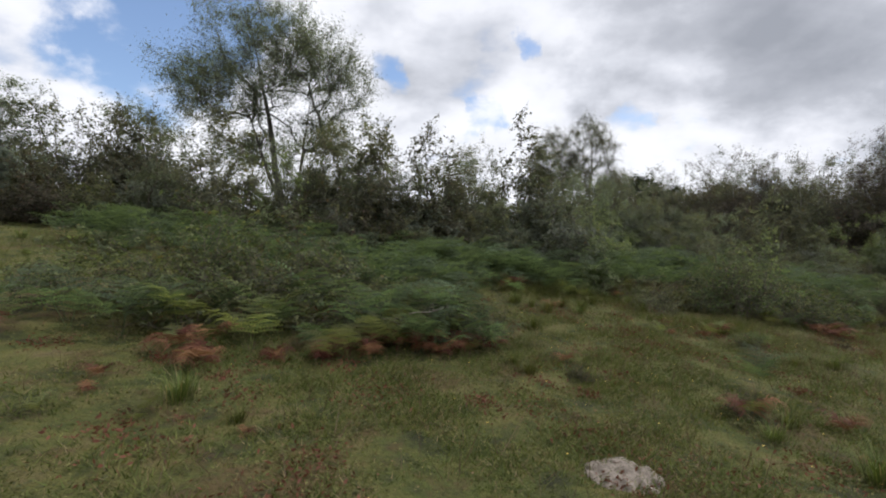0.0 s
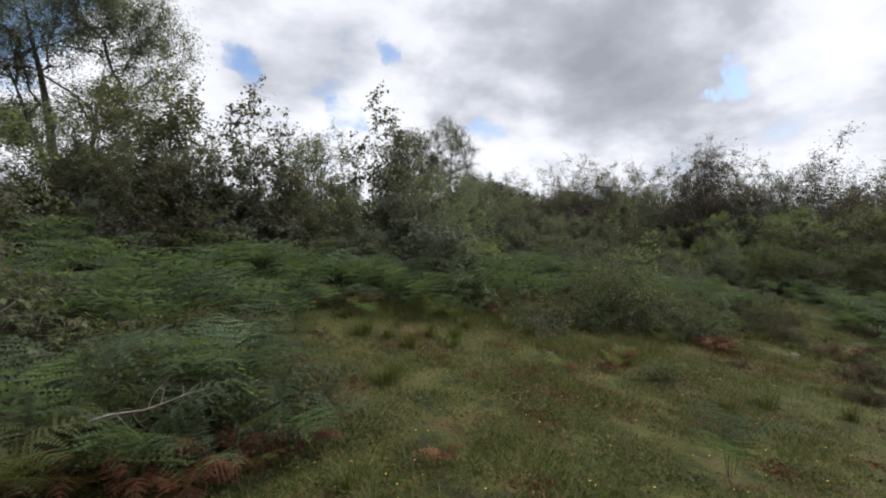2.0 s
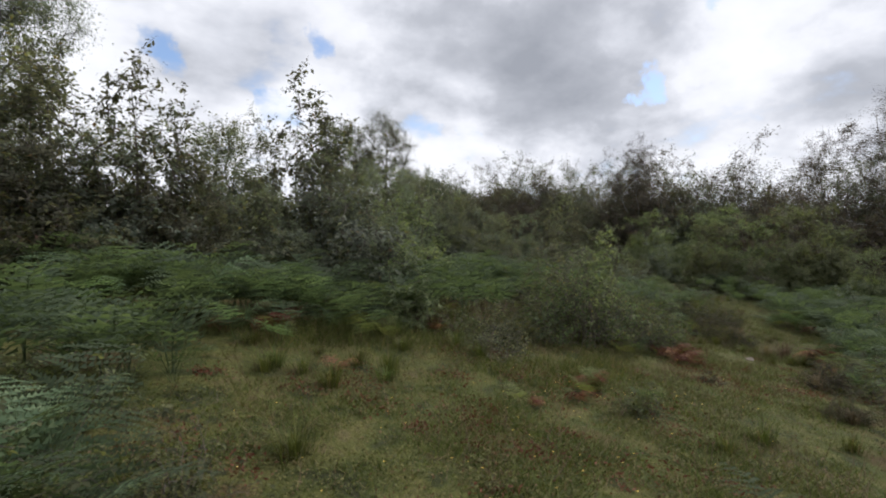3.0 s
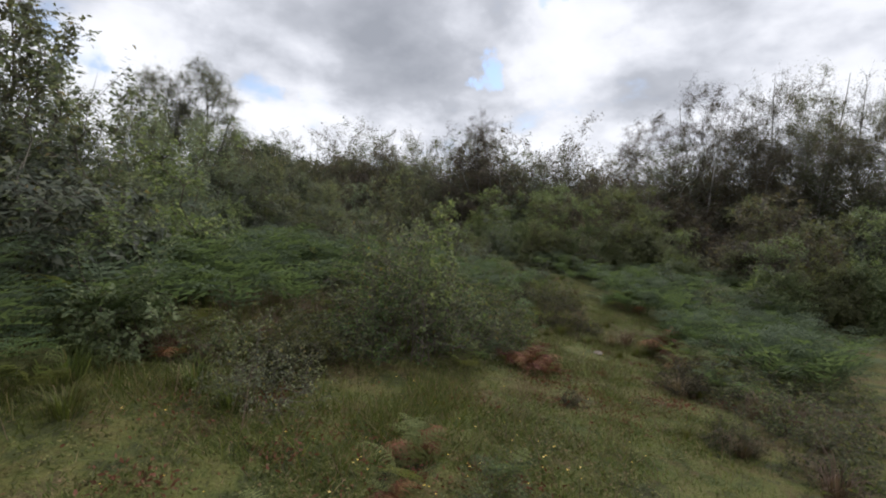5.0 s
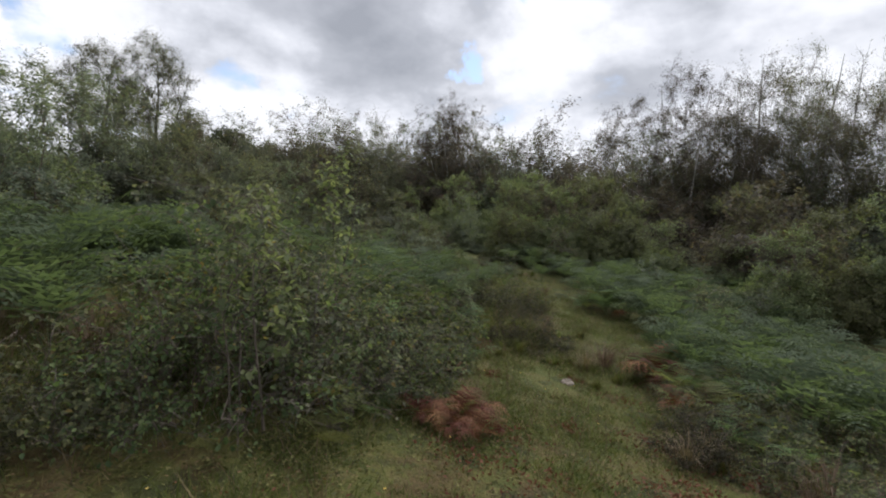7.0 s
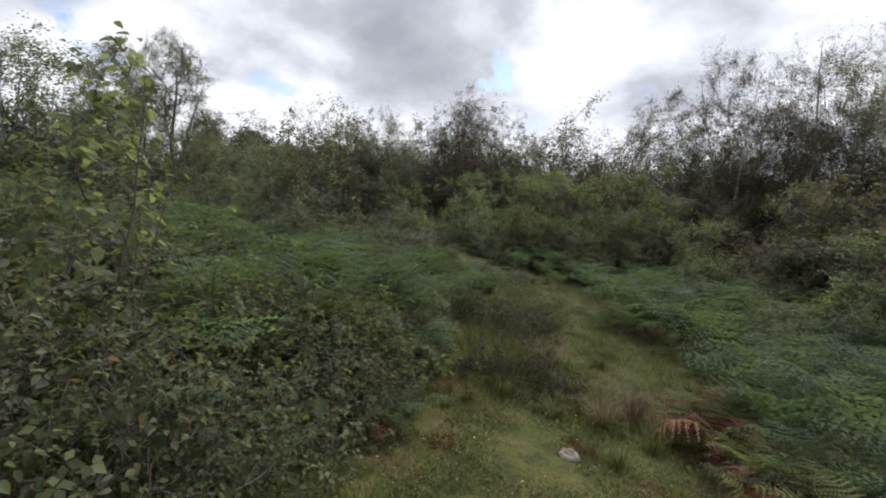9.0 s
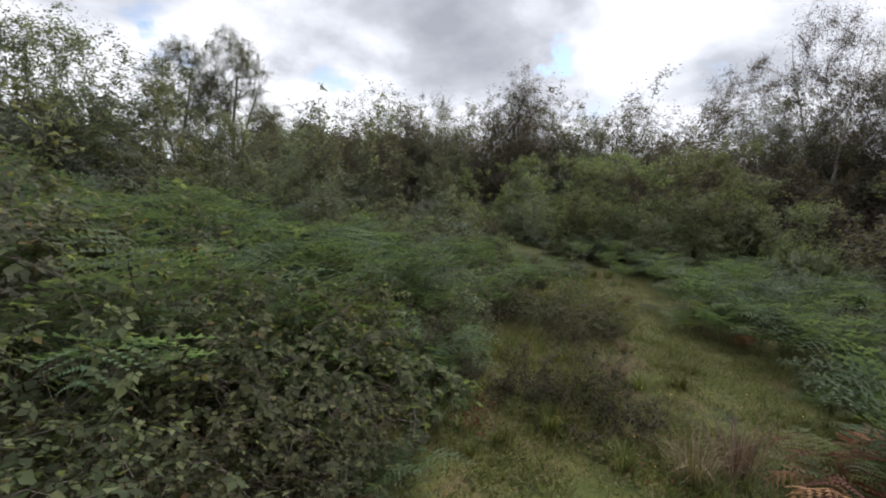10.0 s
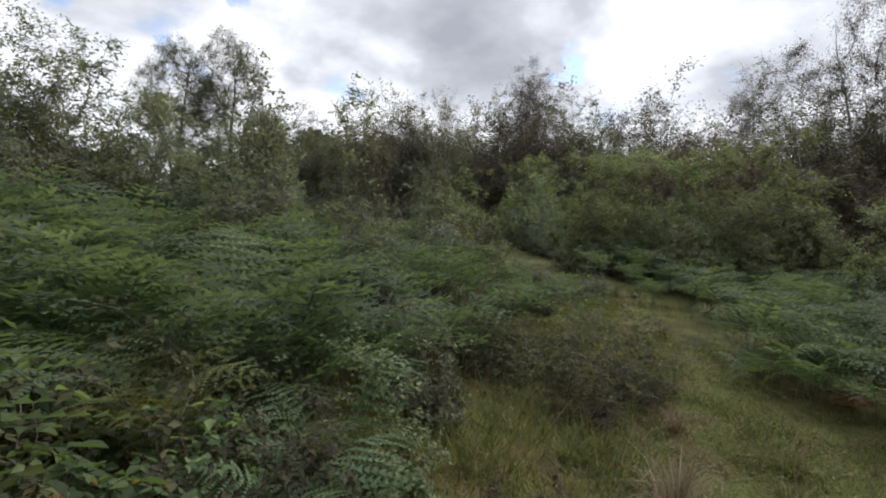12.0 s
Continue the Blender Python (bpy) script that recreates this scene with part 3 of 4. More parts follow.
make_grass("grass", "short green and straw-tinged grass over mossy turf", 5,
           [(1.5, 4.4, 4.4, 2.4, 15, 100000), (3.2, 7.2, 3.2, 1.9, 20, 50000), (9.2, 9.6, 5.2, 1.6, 28, 85000), (14.0, 13.5, 5.0, 1.6, 60, 35000), (-7, 9.5, 4.5, 3.5, 45, 18000), (5.5, 11.2, 2.0, 1.4, 0, 12000), (6, 9, 11, 8, 20, 25000)],
           0.014, 0.055, 0.0045, BLADE, 0.9)
make_grass("dry_grass", "pale dead grass stalks standing in the turf", 6,
           [(3, 6, 6, 4, 25, 4000), (9.5, 10.0, 5, 2, 28, 2200), (5.4, 11.0, 1.8, 1.2, 0, 2500), (13.5, 14.5, 4, 3, 60, 2500)],
           0.10, 0.30, 0.0022, STRAW, 0.45)


make_grass("rough_grass", "long rough grass growing between the bushes", 7,
           [(14.6, 15.2, 2.8, 1.6, 60, 9000), (5.4, 11.2, 2.0, 1.3, 0, 7000), (2.5, 9.7, 2.6, 0.6, 5, 5000), (12.0, 14.4, 2.5, 1.2, 30, 7000), (-6.5, 8.5, 3.5, 2.5, 40, 6000), (10.6, 11.6, 1.4, 0.8, 30, 4000), (4.8, 8.6, 1.2, 0.5, 20, 2500), (15.5, 10.4, 3.0, 0.8, 10, 5000)],
           0.06, 0.20, 0.0040, BLADE, 0.6)


def tussock(seed, blades, height, material):
    rng = np.random.default_rng(seed)
    n = blades
    a, r = rng.uniform(0, 6.283, n), np.abs(rng.normal(0, 0.07, n))
    h = height * rng.uniform(0.45, 1.15, n)
    root = np.stack([r * np.cos(a), r * np.sin(a), np.zeros(n)], 1)
    out = np.stack([np.cos(a), np.sin(a), np.zeros(n)], 1) + rng.normal(0, 0.35, (n, 3)) * (1, 1, 0)
    side = unit(np.cross(out, (0, 0, 1.0))) * 0.0035
    mid = root + out * (h * 0.22)[:, None] + np.array([0, 0, 1.0]) * (h * 0.62)[:, None]
    tip = root + out * (h * rng.uniform(0.45, 0.95, n))[:, None] + np.array([0, 0, 1.0]) * (h * rng.uniform(0.6, 1.0, n))[:, None]
    v = np.stack([root - side, root + side, mid - side * 0.8, mid + side * 0.8, tip], 1).reshape(-1, 3)
    f = (np.array([[0, 1, 3], [0, 3, 2], [2, 3, 4]])[None] + np.arange(n)[:, None, None] * 5).reshape(-1, 3)
    ob = new("grass_tussock", mesh_of("grass_tussock", v, f, material))
    return tagged(ob, "rough tussock of long green grass blades in the turf", "grass tuft", "grass tussocks")


TUSSOCKS = [tussock(60 + i, 150, 0.26 + 0.05 * i, BLADE) for i in range(3)]
DRY_TUSSOCK = tagged(tussock(66, 150, 0.55, STRAW), "tall straw-coloured grass tuft beside the bushes", "grass tuft", "dry grass tufts")
rng = np.random.default_rng(70)
for x, y, r, n in [(1.35, 6.9, 0.1, 1), (10.6, 9.75, 0.6, 9), (1.2, 9.1, 0.7, 5), (2.2, 8.8, 0.8, 5), (0.9, 5.1, 0.5, 2), (3.2, 9.0, 0.8, 5), (5.4, 7.0, 0.8, 4), (8.9, 10.9, 0.8, 6), (10.2, 10.2, 0.9, 5), (13.4, 10.8, 0.7, 1),
                   (11.6, 11.6, 0.9, 6), (14.5, 15, 2.0, 3), (-1.6, 2.8, 1.2, 4), (3.0, 3.6, 0.8, 4), (5.5, 11.2, 1.2, 10), (7.4, 7.0, 0.8, 5), (9.8, 8.2, 0.8, 6), (-7, 8, 2.5, 8)]:
    for _ in range(n):
        put(TUSSOCKS[rng.integers(3)], x + rng.normal() * r * 0.6, y + rng.normal() * r * 0.6, rng.uniform(0.45, 0.9), rng.uniform(0, 360), depth=0.01)
for x, y, n in [(10.6, 9.7, 2), (5.3, 11.1, 8), (7.8, 6.6, 4), (9.0, 6.9, 4), (9.2, 8.0, 2), (12.3, 11.5, 3), (8.6, 11.0, 2), (3.6, 10.2, 3), (13.8, 15.6, 4), (14.2, 13.4, 3), (15.6, 15.8, 3)]:
    for _ in range(n):
        put(DRY_TUSSOCK, x + rng.normal() * 0.5, y + rng.normal() * 0.35, rng.uniform(0.4, 0.9), rng.uniform(0, 360), depth=0.01)


def sand_heap(x, y, rx, ry, h, label):
    """A low spill of bare sandy soil with crumbs."""
    bm = bmesh.new()
    bmesh.ops.create_grid(bm, x_segments=26, y_segments=22, size=1.0)
    for v in bm.verts:
        d = math.hypot(v.co.x, v.co.y)
        edge = 1 + 0.22 * noise.noise((v.co.x * 2, v.co.y * 2, 3.1))
        rise = max(0.0, 1 - (d / edge) ** 2)
        px, py = v.co.x * rx, v.co.y * ry
        lump = noise.noise((px * 14, py * 14, 0)) * 0.03 + noise.noise((px * 40, py * 40, 5)) * 0.012
        v.co = (px, py, ground_at(x + px, y + py) - ground_at(x, y) + h * rise ** 0.7 + (lump if rise > 0.02 else 0) - (0.03 if rise <= 0 else 0))
    bmesh.ops.triangulate(bm, faces=bm.faces[:])
    me = bpy.data.meshes.new("sand_mound")
    bm.to_mesh(me)
    bm.free()
    me.polygons.foreach_set("use_smooth", [True] * len(me.polygons))
    me.materials.append(SAND)
    ob = tagged(new("sand_mound", me), label, "soil heap")
    ob.location = (x, y, ground_at(x, y))


sand_heap(1.1, 2.98, 0.25, 0.2, 0.05, "low heap of bare pale sandy soil on the turf")
sand_heap(9.75, 9.75, 0.10, 0.08, 0.05, "small pale heap of sandy soil beside grass")


def make_flowers():
    rng = np.random.default_rng(81)
    xy = np.concatenate([rng.normal((2.0, 5.2), (1.8, 1.4), (130, 2)), rng.normal((5.0, 8.0), (1.2, 0.5), (60, 2)), rng.normal((10, 10), (2.0, 0.6), (40, 2))])
    n = len(xy)
    c = np.column_stack([xy, land(xy[:, 0], xy[:, 1]) + rng.uniform(0.04, 0.10, n)])
    vs, fs = [], []
    for i, p in enumerate(c):
        r = rng.uniform(0.005, 0.010)
        ring = [p + (math.cos(a) * r, math.sin(a) * r, 0.002) for a in np.arange(5) * 1.2566]
        vs += [p - (0, 0, 0.003), *ring]
        fs += [(6 * i, 6 * i + 1 + k, 6 * i + 1 + (k + 1) % 5) for k in range(5)]
    tagged(new("small_flowers", mesh_of("small_flowers", vs, fs, PETAL)), "tiny yellow flowers scattered through the short turf", "flowers", kind="stuff")


make_flowers()



def make_herbs():
    """Small flat leaves of moss, clover and weeds in the turf, growing in cushions."""
    rng = np.random.default_rng(82)
    heart = np.concatenate([rng.uniform((-4, 1.8), (5, 6.5), (330, 2)), rng.uniform((0, 6), (6, 9.6), (240, 2)), rng.uniform((5.5, 7.0), (14.5, 11.8), (380, 2)), rng.uniform((12, 11), (17, 17), (120, 2))])
    per = 85
    xy = (heart[:, None] + rng.normal(0, 1, (len(heart), per, 2)) * rng.uniform(0.04, 0.20, (len(heart), 1, 1))).reshape(-1, 2)
    p = np.column_stack([xy, land(xy[:, 0], xy[:, 1]) + rng.uniform(0.008, 0.05, len(xy))])
    n = len(p)
    d = unit(rng.normal(size=(n, 3)) * (1, 1, 0.35))
    side = unit(np.cross(d, rng.normal(size=(n, 3)) * 0.4 + (0, 0, 1)))
    s = rng.uniform(0.010, 0.026, (n, 1))
    v = np.stack([p - side * s * 0.4, p + side * s * 0.4, p + d * s], 1).reshape(-1, 3)
    tagged(new("turf_herbs", mesh_of("turf_herbs", v, np.arange(3 * n), HERB)), "cushions of moss and small weeds in the turf", "herbs", kind="stuff")


HERB = leaf_material("herb_leaf", (0.038, 0.044, 0.016), (0.082, 0.092, 0.024), (0.132, 0.128, 0.042), (0.15, 0.09, 0.05), 0.9, 0.25, 0.65)
make_herbs()


def make_litter():
    """Fallen leaves and dead frond bits in drifts on the turf."""
    rng = np.random.default_rng(83)
    heart = np.concatenate([rng.uniform((-4, 2), (5.5, 5.5), (38, 2)), rng.uniform((0.5, 6), (5, 9.5), (34, 2)), rng.uniform((5.5, 7.2), (13.5, 11.2), (36, 2))])
    xy = (heart[:, None] + rng.normal(0, 1, (len(heart), 130, 2)) * rng.uniform(0.06, 0.22, (len(heart), 1, 1))).reshape(-1, 2)
    p = np.column_stack([xy, land(xy[:, 0], xy[:, 1]) + rng.uniform(0.005, 0.045, len(xy))])
    v, f = flakes(rng, p, 0.035, 0.4)
    tagged(new("leaf_litter", mesh_of("leaf_litter", v, f, FERN_DEAD)), "rust-brown dead leaf litter lying in drifts on turf", "leaf litter", kind="stuff")


make_litter()

# ---- far trees ----
BIRCH_WORDS = "slender silver birch with thinning brown-green autumn crown"


def birch(seed, material, trunks, wide, n):
    rng = np.random.default_rng(seed)
    blobs = [(0, 0, 8.1, 1.25 * wide, 1.25 * wide, 2.2), (0, 0, 5.6, 1.9 * wide, 1.9 * wide, 2.3), (0, 0, 3.4, 1.6 * wide, 1.6 * wide, 1.3)]
    blobs += [(rng.normal() * 1.3 * wide, rng.normal() * 1.3 * wide, rng.uniform(3.8, 8.6), 0.9, 0.9, 0.9) for _ in range(6)]
    return tree(seed, "birch_tree", BIRCH_WORDS, trunks, blobs, n, material, BIRCH_BARK, 0.050, 8, count=7, reach=0.62, spread=0.7, droop=0.2, haze=0.0042, tip_r=0.0042, limbs=6, lowest=0.25, outward=1.0, sway=0.8)


BIRCH_TREE = [birch(200, BIRCH, [(9.6, 0.11, 0.03, 0.02)], 1.0, 330), birch(201, BROWNISH, [(9.4, 0.10, -0.04, 0.0), (8.0, 0.08, 0.14, 0.05)], 1.15, 360),
              birch(202, BIRCH, [(9.8, 0.11, 0.0, 0.05)], 0.9, 300), birch(203, BROWNISH, [(9.2, 0.10, 0.06, -0.02), (8.6, 0.09, -0.12, 0.08)], 1.1, 360)]


def oak(seed):
    rng = np.random.default_rng(seed)
    blobs = [(0, 0, 5.5, 3.2, 3.2, 3.6)] + [(3.3 * math.cos(a), 3.3 * math.sin(a), rng.uniform(3.0, 7.4), 1.9, 1.9, 1.7) for a in rng.uniform(0, 6.28, 9)] + [(rng.normal() * 1.2, rng.normal() * 1.2, 8.7, 1.7, 1.7, 1.4) for _ in range(3)]
    return tree(seed, "oak_tree", "distant dark oak tree with dense rounded crown", [(6.5, 0.35, 0.0, 0.0)], blobs, 420, OAK, BARK, 0.40, 5, form="tri", count=3, reach=0.9, spread=0.9, droop=0.0, haze=0.02, tip_r=0.012, outward=1.0, sway=0.35, hollow=0.3)


OAK_TREE = [oak(220), oak(221)]
SCRUB = [bush(240 + i, "scrub_willow", "dense dull brown-green willow scrub below the birches", 4.6, 2.5, [BROWNISH, BIRCH, SALLOW][i], 0.070, 10, 360, form="tri", stems=8, shoots=5, over=0.0, count=4, reach=0.5, haze=0.004, lumps=12, sway=0.8, outward=1.4) for i in range(3)]


def stand(pool, index, x, y, top, native, turn, label=""):
    """A tree whose crown reaches the height top above the sea of land."""
    put(pool[index % len(pool)], x, y, (top - ground_at(x, y)) / native, turn, label, 0.1)


for i, (x, y, top) in enumerate([(22.4, 33.1, 8.0), (24.8, 28.7, 8.7), (26.0, 27.5, 7.0), (28.3, 24.3, 6.6), (27.4, 26.0, 6.2), (29.7, 20.2, 7.4), (29.9, 18.0, 5.6), (31.5, 16.3, 9.0), (32.4, 13.3, 9.1), (32.6, 14.6, 8.2),
                                 (31.8, 11.4, 8.4), (33.5, 12.2, 8.6), (31.0, 9.5, 7.8), (30.6, 7.6, 8.4), (30.0, 5.0, 8.2), (30.0, 1.5, 8.0), (20.2, 37.0, 7.2), (21.4, 35.0, 7.2), (34.0, 17.0, 7.0), (26.4, 30.2, 7.6)]):
    stand(BIRCH_TREE, i, x + (-0.6 if y < 17 else 1.8), y, top, 9.4, 67 * i)
for i in range(36):
    row = i % 2
    y = 45.0 - 46.0 * (i // 2) / 17
    x = float(np.interp(y, [-3, 3, 9, 15, 21, 27, 33, 39, 46], [28.5, 29.5, 30.0, 29.8, 28.6, 26.2, 23.2, 19.6, 15.8])) + 1.4 + 2.2 * row + rng.normal() * 0.5
    put(SCRUB[i % 3], x, y + 1.3 * row + rng.normal() * 0.5, (rng.uniform(1.18, 1.6) + 0.1 * row) * float(np.interp(y, [18, 24, 33, 39], [1.02, 1.1, 1.2, 1.08])), 50 * i, depth=0.1)
for i in range(16):
    y = 44.0 - 3.0 * i
    x = float(np.interp(y, [-3, 3, 9, 15, 21, 27, 33, 39, 46], [28.5, 29.5, 30.0, 29.8, 28.6, 26.2, 23.2, 19.6, 15.8])) + 7.0
    put(SCRUB[(2 * i) % 3], x, y, 1.8 + 0.25 * math.sin(2.3 * i), 83 * i, depth=0.1)
for i, (x, y, top) in enumerate([(31.7, 76.3, 14.0), (25.5, 77.0, 13.0), (39.0, 70.0, 11.5), (44.0, 62.0, 10.0), (35.0, 60.0, 10.0), (18.0, 80.0, 11.0), (50.0, 52.0, 8.0), (8.0, 80.0, 9.0), (-2.0, 78.0, 9.5), (-16, 72, 9), (-30, 60, 9), (52, 36, 6.5), (54, 20, 6), (52, 4, 6)]):
    stand(OAK_TREE, i, x, y, top, 10.6, 80 * i)
TALL = tree(260, "alder_tree", "tall airy alder with fine grey-green crown", [(12.0, 0.22, 0.05, 0.0), (10.0, 0.16, -0.16, 0.06)],
            [(0.6, 0, 11.4, 2.2, 2.2, 2.2), (-1.6, 0.4, 9.6, 1.9, 1.9, 2.0), (2.6, -0.4, 9.0, 2.0, 2.0, 1.9), (0.2, 0.6, 7.2, 2.9, 2.6, 1.9), (-2.2, -0.8, 6.0, 1.6, 1.6, 1.3), (3.4, 0.6, 6.4, 1.6, 1.6, 1.3), (0.4, 0, 4.4, 2.4, 2.2, 1.5)],
            560, BIRCH, BARK, 0.085, 8, count=6, reach=0.95, spread=0.7, droop=0.1, haze=0.007, tip_r=0.007)
stand([TALL], 0, 12.6, 56.9, 16.4, 14.0, 20)
stand([TALL], 0, 17.2, 55.9, 17.6, 14.0, 140)
stand([TALL], 0, 20.5, 57.5, 11.5, 14.0, 250)

SPREADING = tree(274, "spreading_tree", "large spreading tree with dark open crown on the rise", [(8.0, 0.19, -0.10, 0.0), (6.0, 0.12, -0.40, 0.1), (5.4, 0.11, 0.24, -0.1)],
                 [(-0.9, 0, 8.3, 2.9, 3.0, 2.1), (0.9, 0.4, 7.6, 2.2, 2.4, 1.8), (-4.2, 0.4, 7.0, 1.9, 2.2, 1.2), (-3.2, -0.6, 5.2, 1.6, 1.8, 0.9), (2.6, -0.4, 6.2, 1.5, 1.8, 1.4), (-1.2, -1.2, 5.6, 2.4, 2.0, 1.2), (-2.0, 1.2, 3.6, 2.2, 1.8, 1.0), (1.6, 0.6, 4.4, 1.8, 1.8, 1.1)],
                 950, SALLOW, BARK, 0.072, 9, count=6, reach=0.75, spread=0.7, droop=0.15, haze=0.004, tip_r=0.005, lowest=0.2)
put(SPREADING, -7.4, 22.8, 1.06, 0, depth=0.1)

# ---- shrubs and saplings ----
SALLOWS = [bush(300 + i, "sallow_bush", "leafy grey-green sallow bush with many fine stems", 3.0, 1.6, SALLOW if i < 2 else BIRCH, 0.066, 11, 240, form="tri", outward=1.2, sway=0.6, shoots=22, over=0.12, count=3, reach=0.34) for i in range(3)]
GREENS = [bush(320 + i, "young_birch_bush", "bright green bushy young birch with upright shoots", 3.5, 1.6, FRESH, 0.075, 10, 270, form="tri", outward=1.2, sway=0.6, shoots=24, over=0.06, count=4, reach=0.36, taper=0.6) for i in range(2)]
RUSTY = bush(325, "brownish_shrub", "brown-tinged thinning shrub at the wood's edge", 2.8, 1.6, BROWNISH, 0.09, 7, 230, form="tri", shoots=16, count=3, reach=0.34)
BRAMBLES = [bush(330 + i, "bramble_bush", "dense low bramble bush with arching stems and dark leaves", 1.0, 1.15, BRAMBLE, 0.048, 4, 190, form="trio", shoots=6, over=0.1, count=1, reach=0.26, outward=0.35, sway=0.3, stems=9, bare=0.62) for i in range(3)]
BIG_BRAMBLE = bush(334, "bramble_bush", "lush bramble bush with broad three-part green leaves", 0.9, 1.0, BROAD, 0.085, 3, 110, form="three", shoots=5, over=0.1, count=1, reach=0.26, outward=0.3, sway=0.3, stems=8, bare=0.6)
LOOSE = [bush(332 + 60 * i, "leafy_shrub", "loose rounded shrub with brown twigs and small leaves", 1.3, 1.1, stuff, 0.042, 4, 210, form="leaf", shoots=16, over=0.2, count=2, reach=0.2, stems=10, haze=0.0028, hollow=0.45, outward=0.4, bare=0.6) for i, stuff in enumerate([BROAD, BIRCH])]
MIXED = [bush(336 + i, "leafy_shrub", words, high, wide, stuff, 0.060, 6, 160, form="tri", shoots=shoots, count=3, reach=0.2) for i, (words, high, wide, stuff, shoots) in enumerate([
    ("grey-green willow shrub with upright leafy shoots", 1.7, 0.95, SALLOW, 18), ("dark low bramble shrub with tangled stems", 1.1, 1.2, BRAMBLE, 5), ("yellow-green birch shrub among bracken", 1.5, 1.0, BIRCH, 14),
    ("dull brown-green heathy shrub beside ferns", 1.2, 1.1, HEATH, 8), ("fresh green bushy shrub with soft leaves", 1.6, 0.9, FRESH, 18)])]
HEATHS = [bush(340 + i, "heather_bush", "low wiry heather bush with dull brown-green sprigs", 0.6, 0.62, HEATH, 0.026, 9, 120, shoots=14, count=3, reach=0.13, sway=0.6) for i in range(2)]


def sapling(seed):
    rng = np.random.default_rng(seed)
    blobs = [(0, 0, 1.6, 0.8, 0.8, 0.9), (0, 0, 2.6, 0.6, 0.6, 0.8), (0.08, 0, 3.4, 0.35, 0.35, 0.5)] + [(rng.normal() * 0.3, rng.normal() * 0.3, rng.uniform(2.2, 3.6), 0.16, 0.16, 0.4) for _ in range(4)]
    return tree(seed, "birch_sapling", "slim birch sapling with sparse dark leaves against sky", [(3.6, 0.028, 0.02, 0.0), (3.0, 0.02, 0.14, 0.05), (2.9, 0.02, -0.12, 0.1)], blobs, 110, BIRCH, TWIG, 0.085, 3, form="flake", count=2, reach=0.3, spread=0.35, droop=-0.1, haze=0.0035, tip_r=0.0028, limbs=3, sway=0.8, lowest=0.12)


SAPLINGS = [sapling(350 + i) for i in range(3)]

WAY = [(0, 0), (1.0, 4.3), (3.2, 6.2), (6.8, 7.9), (9.3, 9.8), (13.5, 11.4), (15.0, 14.0), (16.3, 17.0), (17.0, 19.5)]


def off_way(x, y):
    """How far a place lies from the grassy way."""
    best = 99.0
    for (ax, ay), (bx, by) in zip(WAY, WAY[1:]):
        dx, dy = bx - ax, by - ay
        t = max(0.0, min(1.0, ((x - ax) * dx + (y - ay) * dy) / (dx * dx + dy * dy)))
        best = min(best, math.hypot(x - ax - t * dx, y - ay - t * dy))
    return best


def thicket(seed, pool, x, y, rx, ry, turn, count, low, high, gap=1.6):
    """Shrubs scattered over an oval, clear of the way."""
    rng = np.random.default_rng(seed)
    for i in range(count):
        a, r = rng.uniform(0, 6.283), math.sqrt(rng.uniform(0, 1))
        u, v = rx * r * math.cos(a), ry * r * math.sin(a)
        c, s = math.cos(radians(turn)), math.sin(radians(turn))
        px, py = x + u * c - v * s, y + u * s + v * c
        k, spin = rng.uniform(low, high), rng.uniform(0, 360)
        if off_way(px, py) > gap:
            put(pool[i % len(pool)], px, py, k, spin, depth=0.06)


for zone in [(1, SALLOWS, -2.0, 14.0, 6.0, 2.0, 5, 9, 0.8, 1.15), (2, MIXED, 0.0, 12.2, 5.0, 0.8, 5, 12, 0.9, 1.4), (3, MIXED, 8.5, 16.5, 4.5, 2.0, 10, 20, 0.5, 0.85), 
             (6, MIXED, 19.5, 10.5, 4.0, 2.5, 20, 14, 0.6, 1.0), (7, [RUSTY], 24.5, 15.0, 3.0, 7.0, 0, 9, 0.9, 1.3), (8, MIXED, 19.6, 16.8, 2.0, 3.0, 0, 11, 0.7, 1.1, 1.2), (14, MIXED, 18.4, 21.5, 2.2, 2.0, 0, 7, 0.8, 1.3),
             (10, MIXED, -8.0, 13.2, 3.0, 1.0, 20, 8, 0.8, 1.3), (15, MIXED, 16.0, 9.9, 1.4, 0.7, 15, 4, 0.5, 0.75, 1.2), (16, MIXED, 15.2, 18.6, 1.3, 1.3, 0, 5, 0.7, 1.0, 0.9), (13, MIXED, 14.2, 16.6, 0.9, 1.6, 0, 6, 0.5, 0.8, 0.9), (11, SALLOWS, -12.0, 15.5, 3.5, 1.2, 20, 6, 1.0, 1.3)]:
    thicket(*zone)
for i, (x, y, top) in enumerate([(-0.4, 12.5, 4.75), (0.2, 12.9, 4.3), (2.5, 14.7, 5.45), (2.9, 14.2, 4.6), (-2.1, 13.8, 5.5), (-1.6, 13.2, 4.9), (-11.9, 14.8, 6.1), (-10.5, 15.8, 6.3), (-12.6, 14.2, 5.6), (-9.4, 16.2, 5.4), (-13.5, 13.6, 5.6), (-11.2, 15.2, 5.8), (13.5, 20.1, 3.9), (11.0, 17.6, 3.3), (13.9, 19.9, 2.9), (-3.2, 13.4, 4.6), (1.8, 14.9, 4.4)]):
    stand(SAPLINGS, i, x, y, top, 3.6, 83 * i)
